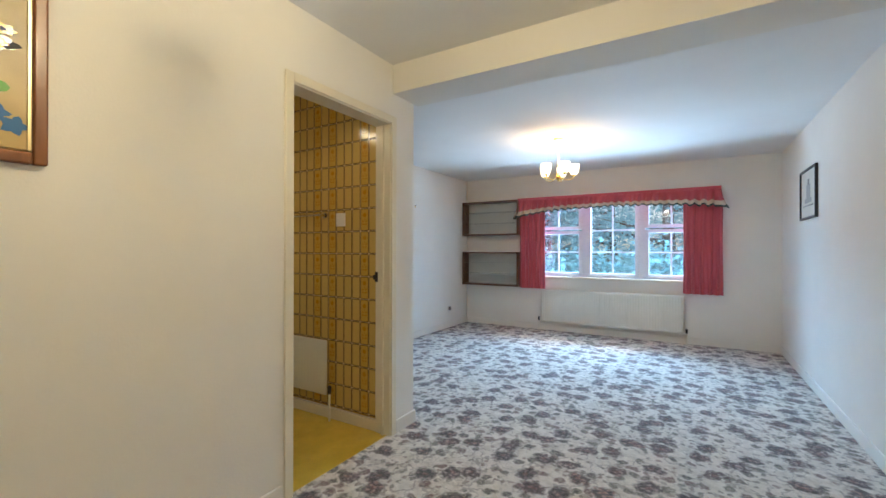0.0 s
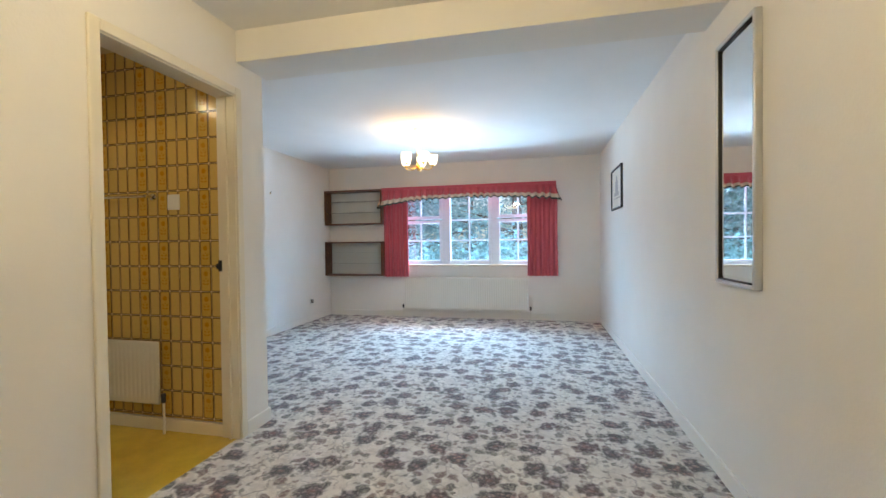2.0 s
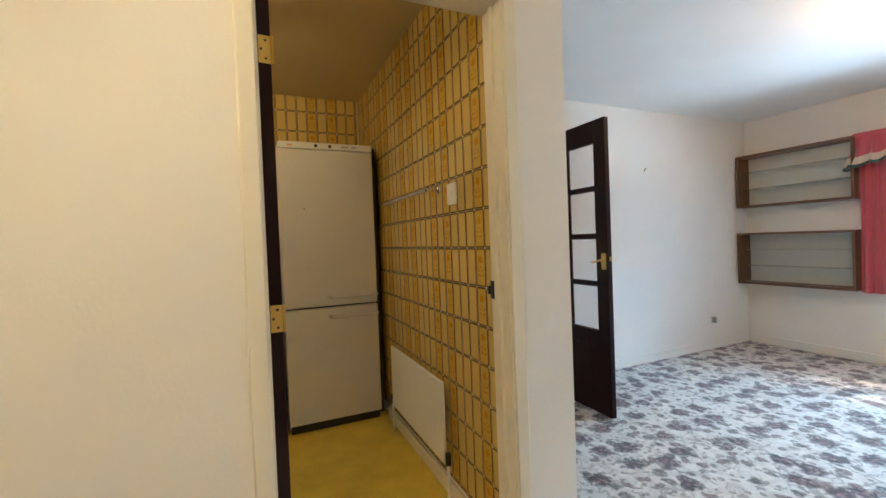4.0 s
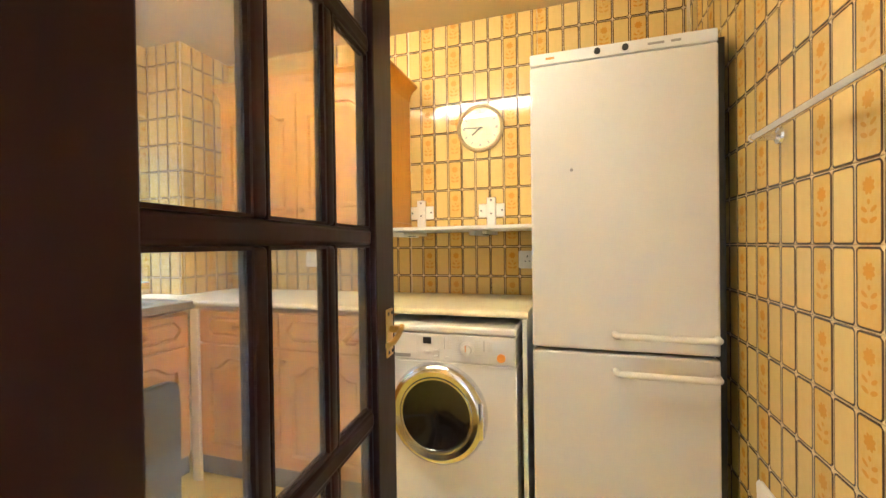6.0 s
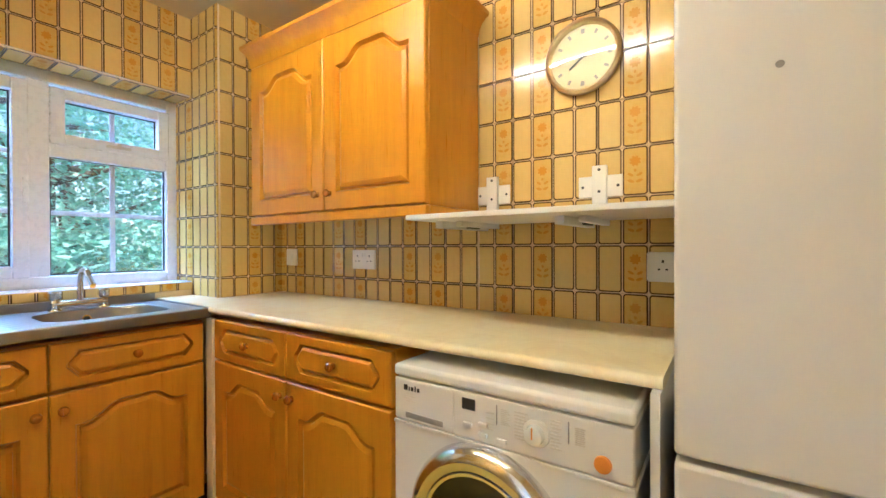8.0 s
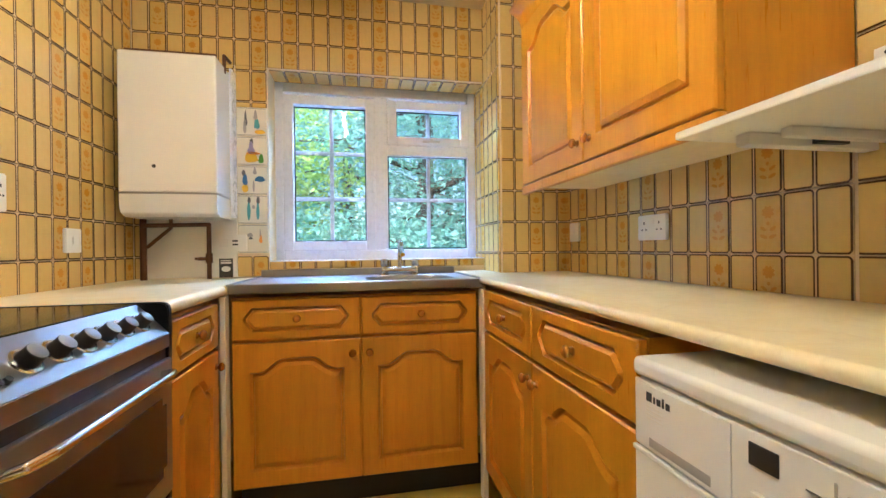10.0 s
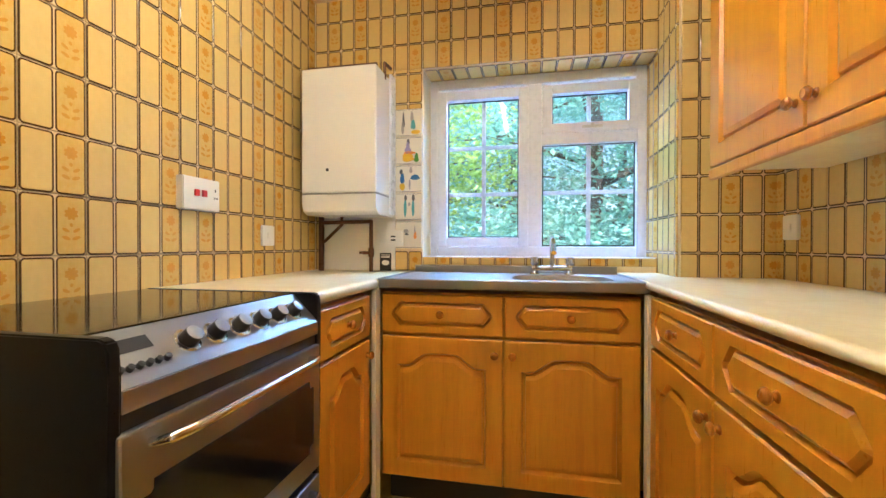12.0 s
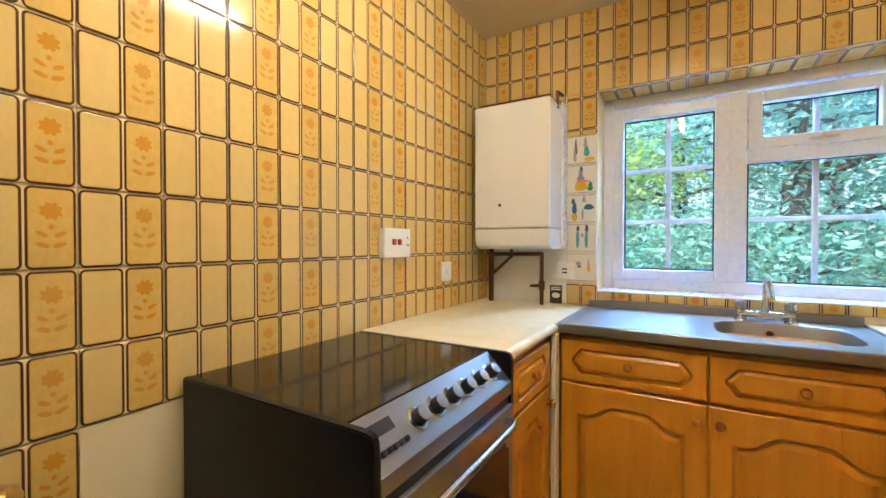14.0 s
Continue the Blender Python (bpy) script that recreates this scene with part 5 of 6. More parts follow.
# ---- washing machine ----
def washing_machine():
    x, y0, y1, zt = -1.605, -1.278, -0.694, 0.860
    w = thing("washing_machine", (-1.9, (y0 + y1) / 2, 0), "white front-loading washing machine, round door closed", "washing machine")
    part("body", boxes((KX1 + 0.05, x, y0, y1, 0.03, 0.712), (KX1 + 0.05, x - 0.004, y0 + 0.003, y1 - 0.003, 0.712, 0.826), bevel=0.006), ENAMEL, w)
    part("lid", boxes((KX1 + 0.05, x + 0.004, y0, y1, 0.829, zt), bevel=0.010, seg=3), ENAMEL, w)
    part("fascia", boxes((x - 0.006, x + 0.001, y0 + 0.004, y1 - 0.004, 0.719, 0.826), bevel=0.003), ENAMEL, w)
    part("trim_line", boxes((x - 0.004, x + 0.004, y0 + 0.001, y1 - 0.001, 0.708, 0.716), bevel=0.002), ENAMEL, w)
    f = x + 0.001

    def bit(name, mat, ya, yb, za, zb, out, label=""):
        return part(name, boxes((f - 0.002, f + out, ya, yb, za, zb), bevel=min(0.001, out / 3)), mat, w, label)

    bit("soap_drawer", ENAMEL, -1.268, -1.092, 0.722, 0.822, 0.0015)
    bit("drawer_pull", GREYP, -1.238, -1.122, 0.727, 0.741, 0.002, "grey recessed drawer pull")
    bm = bmesh.new()
    for k, wd in enumerate((0.012, 0.004, 0.008, 0.004, 0.008)):
        yy = -1.243 + sum((0.012, 0.004, 0.008, 0.004, 0.008)[:k]) + 0.0035 * k
        box(bm, f, f + 0.0022, yy, yy + wd, 0.797, 0.811 if k in (0, 3) else 0.807)
    part("name_mark", bm, BLACKP, w, "small black maker's mark")
    bm = bmesh.new()
    for k in range(4):
        box(bm, f, f + 0.0018, -1.243, -1.21 + 0.003 * (k % 2), 0.788 - 0.006 * k, 0.7895 - 0.006 * k)
    part("fine_print", bm, PAPER, w)
    bit("display", BLACKP, -1.068, -1.033, 0.786, 0.812, 0.002, "black display window")
    for ya, za in ((-1.052, 0.752), (-1.012, 0.76), (-1.012, 0.737), (-0.965, 0.735)):
        bit("button", ENAMEL, ya - 0.011, ya + 0.011, za - 0.005, za + 0.005, 0.006)
    for ya in (-0.978, -0.818):
        bit("slit", GREYP, ya - 0.0012, ya + 0.0012, 0.768, 0.812, 0.0018)
    bm = bmesh.new()
    for k in range(9):
        box(bm, f, f + 0.0016, -0.968, -0.945 - 0.004 * (k % 3), 0.772 + 0.004 * k, 0.7735 + 0.004 * k)
        box(bm, f, f + 0.0016, -0.935, -0.905 - 0.005 * (k % 2), 0.750 + 0.007 * k, 0.7518 + 0.007 * k)
        box(bm, f, f + 0.0016, -0.855, -0.832 - 0.005 * (k % 2), 0.750 + 0.007 * k, 0.7518 + 0.007 * k)
        box(bm, f, f + 0.0016, -0.805, -0.785 - 0.003 * (k % 2), 0.770 + 0.004 * k, 0.7715 + 0.004 * k)
        box(bm, f, f + 0.0016, -1.005, -0.985, 0.79 - 0.012 * (k % 4), 0.7912 - 0.012 * (k % 4))
    tagged(part("programme_print", bm, PAPER, w, "rows of faint print"), kind="stuff")
    dial = part("dial", lathe(bmesh.new(), (f, -0.886, 0.772), (1, 0, 0), [(0.0, 0.030), (0.004, 0.028), (0.006, 0.021), (0.022, 0.019), (0.025, 0.014), (0.025, 0.0)], 24), ENAMEL, w, "white programme dial")
    part("pointer", boxes((f + 0.024, f + 0.0265, -0.8875, -0.8845, 0.768, 0.792)), ORANGE, dial)
    part("door_button", lathe(bmesh.new(), (f, -0.752, 0.746), (1, 0, 0), [(0.0, 0.017), (0.006, 0.016), (0.007, 0.0)], 20), ORANGE, w, "orange door button")
    c = (x, -1.008, 0.512)
    ring = part("door_ring", lathe(bmesh.new(), c, (1, 0, 0), [(0.0, 0.203), (0.018, 0.200), (0.034, 0.188), (0.040, 0.172), (0.034, 0.152), (0.026, 0.146)], 56), CHROME, w, "chrome door ring")
    part("inner_ring", lathe(bmesh.new(), c, (1, 0, 0), [(0.028, 0.150), (0.036, 0.147), (0.034, 0.140), (0.016, 0.134)], 56), CHROME, ring)
    part("door_glass", lathe(bmesh.new(), c, (1, 0, 0), [(0.030, 0.142), (0.024, 0.12), (0.010, 0.08), (0.002, 0.04), (0.0, 0.0)], 40), HOB, ring, "dark door glass")
    part("door_handle", boxes((x + 0.020, x + 0.042, -0.835, -0.815, 0.44, 0.58), bevel=0.006), CHROME, ring)
    part("kick_strip", boxes((x - 0.02, x - 0.002, y0 + 0.004, y1 - 0.004, 0.0, 0.10), bevel=0.003), ENAMEL, w)
    part("hose", pipe(bmesh.new(), [(-1.72, -0.684, 0.60), (-1.70, -0.683, 0.42), (-1.68, -0.682, 0.36), (-1.70, -0.683, 0.30), (-1.9, -0.684, 0.26)], 0.006, 8), GREYP, w, "grey hose")


washing_machine()


# ---- fridge freezer ----
def fridge_freezer():
    x, y0, y1 = -1.592, -0.632, -0.034
    r = thing("fridge_freezer", (-1.9, -0.333, 0), "tall white fridge freezer with bar handles", "fridge")
    part("cabinet", boxes((KX1 + 0.03, x - 0.055, y0, y1, 0.015, 1.868), bevel=0.004), FRIDGE, r)
    part("seal", boxes((x - 0.056, x - 0.046, y0 + 0.008, y1 - 0.008, 0.06, 1.82)), BLACKP, r, "dark door seal")
    for z0, z1, hz, nm in ((0.055, 0.792, 0.735, "freezer_door"), (0.803, 1.822, 0.862, "fridge_door")):
        d = part(nm, boxes((x - 0.047, x, y0, y1, z0, z1), bevel=0.008, seg=3), FRIDGE, r)
        h = part("handle", pipe(bmesh.new(), [(x - 0.002, -0.352, hz), (x + 0.028, -0.350, hz), (x + 0.040, -0.338, hz), (x + 0.040, -0.058, hz), (x + 0.028, -0.046, hz), (x - 0.002, -0.044, hz)], 0.0115, 12), FRIDGE, d, "white bar handle")
    # Black slab added to paint the shade in the gap beside the wall.
    part("side_panel", boxes((KX1 + 0.03, x - 0.06, y1 + 0.001, y1 + 0.034, 0.015, 1.86), bevel=0.002), BLACKP, r, "black strip standing for the shade in the gap by the wall")
    p = part("control_panel", boxes((x - 0.052, x - 0.004, y0, y1, 1.826, 1.869), bevel=0.005), WHITE, r)
    for y in (-0.40, -0.31):
        part("control_knob", lathe(bmesh.new(), (x - 0.005, y, 1.848), (1, 0, 0), [(0.0, 0.011), (0.008, 0.010), (0.009, 0.0)], 16), BLACKP, p)
    for y, l in ((-0.575, 0.03), (-0.24, 0.05), (-0.17, 0.03)):
        part("panel_print", boxes((x - 0.006, x - 0.0035, y, y + l, 1.843, 1.851)), ORANGE if y < -0.5 else GREYP, p)
    part("magnet_mark", lathe(bmesh.new(), (x, -0.49, 1.44), (1, 0, 0), [(0.0, 0.006), (0.001, 0.005), (0.001, 0.0)], 10), GREYP, r)
    part("kick_grille", boxes((x - 0.05, x - 0.02, y0 + 0.01, y1 - 0.01, 0.0, 0.05), bevel=0.002), BLACKP, r)


fridge_freezer()


# ---- cooker ----
def cooker():
    y0, y1 = -1.852, -1.252
    xb, xf = -0.122, -0.676
    k = thing("cooker", (-0.4, (y0 + y1) / 2, 0), "electric cooker with black sides, glass hob and steel front", "cooker")
    for ya, yb in ((y0, y0 + 0.02), (y1 - 0.02, y1)):
        bm = bmesh.new()
        prism(bm, ([(xb, 0.0), (xf, 0.0), (xf - 0.008, 0.86), (xf - 0.008, 0.896), (xf - 0.003, 0.907), (xf + 0.008, 0.912), (xb, 0.912)], ya, yb), lambda u, v, w: (u, w, v))
        bmesh.ops.bevel(bm, geom=bm.edges[:], offset=0.003, segments=2, affect="EDGES")
        part("side_panel", bm, BLACK, k, "black enamel side")
    part("oven_body", boxes((xb, -0.60, y0 + 0.02, y1 - 0.02, 0.06, 0.895), (-0.60, xf + 0.03, y0 + 0.02, y1 - 0.02, 0.06, 0.80)), BLACK, k)
    part("hob", boxes((xb, -0.612, y0 + 0.018, y1 - 0.018, 0.898, 0.911), bevel=0.003), HOB, k, "black ceramic glass hob")
    a, b = Vector((-0.612, 0, 0.908)), Vector((-0.684, 0, 0.835))
    along = (b - a).normalized()
    nrm = Vector((along.z, 0, -along.x)).normalized()
    if nrm.z < 0:
        nrm = -nrm

    def at(u, v, w):
        return Vector((0, u, 0)) + a + along * v + nrm * w

    L = (b - a).length
    bm = bmesh.new()
    prism(bm, ([(y0 + 0.02, 0), (y1 - 0.02, 0), (y1 - 0.02, L), (y0 + 0.02, L)], -0.012, 0.0), at)
    fascia = part("control_fascia", bm, STEEL, k, "brushed steel control fascia")
    for i in range(6):
        y = -1.425 - i * 0.068
        kn = part("control_knob", lathe(bmesh.new(), at(y, L * 0.52, 0), nrm, [(0.0, 0.026), (0.003, 0.025), (0.004, 0.020)], 24), CHROME, fascia, "chrome control knob")
        part("knob_grip", lathe(bmesh.new(), at(y, L * 0.52, 0.002), nrm, [(0.0, 0.0170), (0.022, 0.0162), (0.0225, 0.015)], 24), BLACKP, kn, "black knob skirt")
        part("knob_cap", lathe(bmesh.new(), at(y, L * 0.52, 0.0220), nrm, [(0.0, 0.0158), (0.003, 0.0154), (0.0042, 0.0130), (0.0042, 0.0)], 24), STEEL, kn)
    bm = bmesh.new()
    prism(bm, ([(-1.362, L * 0.20), (-1.296, L * 0.20), (-1.296, L * 0.44), (-1.362, L * 0.44)], 0.0, 0.0015), at)
    part("clock_display", bm, BLACKP, fascia, "dark timer display")
    for i in range(6):
        part("timer_button", lathe(bmesh.new(), at(-1.285 - i * 0.0165, L * 0.72, 0), nrm, [(0.0, 0.006), (0.008, 0.0055), (0.009, 0.0)], 12), BLACKP, fascia)
    part("front_band", boxes((xf + 0.03, xf - 0.010, y0 + 0.02, y1 - 0.02, 0.800, 0.834), bevel=0.002), STEEL, k)
    part("vent_gap", boxes((xf + 0.03, xf, y0 + 0.02, y1 - 0.02, 0.765, 0.800)), BLACKP, k)
    for z0, z1, w0, w1, hz in ((0.435, 0.772, 0.495, 0.685, 0.742), (0.10, 0.415, 0.17, 0.345, 0.385)):
        d = part("oven_door", boxes((xf + 0.03, xf - 0.012, y0 + 0.012, y1 - 0.012, z0, z1), bevel=0.005), STEEL, k, "brushed steel oven door")
        bm = bmesh.new()
        pts = [(-1.80, w0), (-1.30, w0), (-1.30, w1), (-1.80, w1)]
        prism(bm, (pts, 0.0, 0.003), lambda u, v, w: (xf - 0.0115 - w, u, v))
        bmesh.ops.bevel(bm, geom=[e for e in bm.edges if abs(e.verts[0].co.x - e.verts[1].co.x) > 0.002], offset=0.02, segments=5, affect="EDGES")
        part("oven_window", bm, HOB, d, "dark oven glass")
        part("handle", pipe(bmesh.new(), [(xf - 0.012, -1.315, hz), (xf - 0.040, -1.325, hz + 0.006), (xf - 0.050, -1.36, hz + 0.008), (xf - 0.050, -1.74, hz + 0.008), (xf - 0.040, -1.775, hz + 0.006), (xf - 0.012, -1.785, hz)], 0.009, 12), CHROME, d, "steel bar handle")
    part("plinth_drawer", boxes((xf + 0.03, xf - 0.004, y0 + 0.02, y1 - 0.02, 0.0, 0.09), bevel=0.003), BLACK, k)


cooker()


# ---- boiler, pipes and what hangs by it ----
def boiler():
    x0, x1, yf, yb = -0.176, -0.557, -2.617, KY1 + 0.012
    b = thing("boiler", ((x0 + x1) / 2, -2.75, 1.19), "white wall-hung gas boiler above the worktop", "boiler")
    part("case", boxes((x0, x1, yf, yb, 1.292, 1.888), bevel=0.008, seg=3), ENAMEL, b)
    bm = bmesh.new()
    prism(bm, ([(yb, 1.19), (yf - 0.045, 1.19), (yf - 0.012, 1.205), (yf - 0.001, 1.235), (yf, 1.286), (yb, 1.286)], x0 - 0.002, x1 + 0.002), lambda u, v, w: (w, u, v))
    bmesh.ops.bevel(bm, geom=bm.edges[:], offset=0.003, segments=2, affect="EDGES")
    part("lower_cover", bm, ENAMEL, b)
    part("gap_line", boxes((x0 - 0.003, x1 + 0.003, yf + 0.0, yb, 1.285, 1.293)), GREYP, b)
    part("sight_hole", lathe(bmesh.new(), (-0.312, yf, 1.402), (0, 1, 0), [(-0.001, 0.008), (0.001, 0.008), (0.001, 0.0)], 14), BLACKP, b)
    part("side_panel", boxes((x1, x1 - 0.012, -2.80, yb, 1.20, 1.91), bevel=0.002), UPVC, b)
    bm = bmesh.new()
    pipe(bm, [(-0.555, -2.74, 1.86), (-0.555, -2.74, 1.94), (-0.555, -2.83, 1.95)], 0.008)
    pipe(bm, [(-0.545, -2.66, 1.899), (-0.19, -2.66, 1.899)], 0.012)
    part("top_pipe", bm, COPPER, b)


boiler()
pipes = thing("boiler_pipes", (-0.32, -2.79, 0.91), "dark brown copper pipes running down to the worktop", "pipes")
for run, r in (([(-0.185, -2.80, 1.20), (-0.185, -2.80, 0.905)], 0.014), ([(-0.185, -2.79, 1.16), (-0.465, -2.79, 1.165), (-0.465, -2.79, 0.905)], 0.010), ([(-0.30, -2.80, 1.20), (-0.30, -2.80, 1.15), (-0.20, -2.80, 1.06)], 0.008)):
    part("pipe", pipe(bmesh.new(), run, r), COPPER, pipes)
bm = rod(bmesh.new(), (-0.465, -2.79, 1.03), (-0.465, -2.79, 0.985), 0.015)
rod(bm, (-0.465, -2.79, 1.005), (-0.425, -2.77, 1.005), 0.008)
box(bm, -0.418, -0.428, -2.79, -2.745, 1.0, 1.012, 0.002)
part("stop_valve", bm, COPPER, pipes)
tagged(part("wall_panel", boxes((-0.15, -0.565, KY1 + 0.001, KY1 + 0.011, 0.912, 1.92), bevel=0.001), WHITE), "white painted backing panel behind the boiler", "panel")


# per tile: glaze, place along and up it, half width, half height, narrowing towards the top
SCENES = [
    [(INK, 0.042, 0.085, 0.009, 0.042, 0.6), (GREYP, 0.038, 0.045, 0.008, 0.035, 0.9), (GREYP, 0.088, 0.105, 0.012, 0.026, 0.6), (TEALP, 0.094, 0.062, 0.017, 0.026, 0.7), (YELLOWP, 0.108, 0.021, 0.026, 0.011, 1.0)],
    [(INK, 0.068, 0.118, 0.010, 0.015, 0.8), (VIOLETP, 0.066, 0.088, 0.024, 0.032, 0.4), (ORANGE, 0.074, 0.060, 0.036, 0.008, 0.9), (YELLOWP, 0.066, 0.036, 0.038, 0.024, 0.8), (GREENP, 0.112, 0.034, 0.017, 0.024, 0.6)],
    [(INK, 0.030, 0.108, 0.010, 0.014, 0.8), (BLUEP, 0.036, 0.074, 0.014, 0.030, 0.8), (YELLOWP, 0.036, 0.030, 0.015, 0.020, 1.0), (GREYP, 0.082, 0.118, 0.012, 0.018, 0.5), (BLUEP, 0.104, 0.078, 0.030, 0.014, 0.7), (GREYP, 0.076, 0.040, 0.005, 0.030, 1.0)],
    [(INK, 0.054, 0.118, 0.009, 0.016, 0.8), (TEALP, 0.052, 0.062, 0.008, 0.046, 1.0), (INK, 0.096, 0.118, 0.010, 0.018, 0.8), (TEALP, 0.094, 0.062, 0.008, 0.046, 1.0), (GREYP, 0.074, 0.084, 0.008, 0.010, 0.8)],
    [(GREYP, 0.056, 0.090, 0.018, 0.010, 0.7), (INK, 0.060, 0.074, 0.012, 0.006, 0.7), (ORANGE, 0.106, 0.070, 0.010, 0.022, 0.6), (GREYP, 0.104, 0.098, 0.005, 0.020, 0.5)],
]


def painted_tiles():
    """Five white tiles with small painted scenes, kept to plain shapes."""
    rnd = random.Random(11)
    for k in range(5):
        z1 = 1.752 - 0.1455 * k
        z0, x0, x1 = z1 - 0.142, -0.569, -0.711
        t = thing("painted_tile", (-0.64, KY1, z0), "white glazed tile with a small painted scene", "tile", "painted tiles by the window")
        y = KY1 + 0.013
        part("tile_body", boxes((x0, x1, KY1 + 0.001, y, z0, z1), bevel=0.002), GLAZE, t)
        for zb in (z0 + 0.004, z1 - 0.0055):
            part("line_border", boxes((x0 - 0.004, x1 + 0.004, y - 0.0005, y + 0.0004, zb, zb + 0.0015)), BLACKP, t)
        for mat, u, v, w, h, top in SCENES[k]:
            cx, cz = x0 - u, z0 + v
            pts = [(cx + w * math.cos(a) * (1 if math.sin(a) < 0 else top) * rnd.uniform(0.85, 1.1), cz + h * math.sin(a) * rnd.uniform(0.9, 1.08)) for a in [i * math.pi / 7 for i in range(14)]]
            part("painted_shape", prism(bmesh.new(), (pts, -0.0004, 0.0006), lambda p, q, r: (p, y + r, q)), mat, t)


painted_tiles()
t = plate_on("heating_timer", "white heating timer beside the painted tiles", "timer", (-0.545, KY1 + 0.014, 1.079), (1, 0, 0), (0, 1, 0), 0.137, 0.082, 0.022,
             [("dial", ENAMEL, 0.015, 0.055, -0.02, 0.02, 0.004), ("slot", BLACKP, -0.03, -0.005, 0.006, 0.014, 0.001), ("slot", BLACKP, -0.03, -0.005, -0.012, -0.004, 0.001)])
c = thing("notice_card", (-0.513, KY1 + 0.012, 0.915), "small black and white notice card on the worktop", "card")
part("card", boxes((-0.483, -0.545, KY1 + 0.013, KY1 + 0.016, 0.910, 1.003)), BLACKP, c)
part("print", prism(bmesh.new(), ([(-0.514 + 0.021 * math.cos(a), 0.952 + 0.014 * math.sin(a)) for a in [i * math.pi / 6 for i in range(12)]], 0.0, 0.0006), lambda u, v, q: (u, KY1 + 0.016 + q, v)), WHITE, c)
part("print", boxes((-0.49, -0.538, KY1 + 0.0155, KY1 + 0.0166, 0.978, 0.986), (-0.49, -0.538, KY1 + 0.0155, KY1 + 0.0166, 0.990, 0.995)), WHITE, c)

plate_on("cooker_switch", "white cooker control unit with red switches", "switch", (KX0 - 0.009, -2.037, 1.219), (0, -1, 0), (-1, 0, 0), 0.166, 0.112, 0.03,
         [("red_switch", RED, -0.036, -0.018, -0.008, 0.014, 0.006), ("red_switch", RED, -0.002, 0.016, -0.008, 0.014, 0.006), ("pin_hole", BLACKP, 0.058, 0.063, 0.014, 0.024, 0.0006), ("pin_hole", BLACKP, 0.054, 0.060, -0.012, -0.006, 0.0006), ("pin_hole", BLACKP, 0.066, 0.072, -0.012, -0.006, 0.0006)])
plate_on("wall_switch", "white fused switch plate above the worktop", "switch", (KX0 - 0.009, -2.44, 1.085), (0, -1, 0), (-1, 0, 0), 0.088, 0.09, 0.012, [("rocker", WHITE, -0.008, 0.008, -0.014, 0.014, 0.003)])
plate_on("wall_socket", "white double socket above the worktop", "socket", (KX1 + 0.009, -1.965, 1.105), (0, 1, 0), (1, 0, 0), 0.148, 0.09, 0.012,
         holes(-0.038) + holes(0.038) + [("rocker", WHITE, -0.012, -0.004, 0.01, 0.03, 0.003), ("rocker", WHITE, 0.004, 0.012, 0.01, 0.03, 0.003)])
plate_on("wall_socket", "white single switch plate above the worktop", "switch", (KX1 + 0.009, -2.51, 1.11), (0, 1, 0), (1, 0, 0), 0.088, 0.09, 0.012, [("rocker", WHITE, -0.008, 0.008, -0.014, 0.014, 0.003)])
plate_on("wall_socket", "white socket beside the fridge", "socket", (KX1 + 0.009, -0.715, 1.10), (0, 1, 0), (1, 0, 0), 0.088, 0.09, 0.012, holes(0.0))

r = thing("towel_rail", (-0.93, KY0, 1.44), "chrome towel rail on the tiled wall", "rail")
part("bar", rod(bmesh.new(), (-1.30, -0.045, 1.44), (-0.58, -0.045, 1.44), 0.0085), CHROME, r)
for x in (-1.29, -0.59):
    bm = lathe(bmesh.new(), (x, KY0 - 0.009, 1.44), (0, -1, 0), [(0.0, 0.022), (0.006, 0.020), (0.012, 0.010), (0.05, 0.009)], 16)
    ball(bm, (x, -0.045, 1.44), 0.012)
    part("end_bracket", bm, CHROME, r)


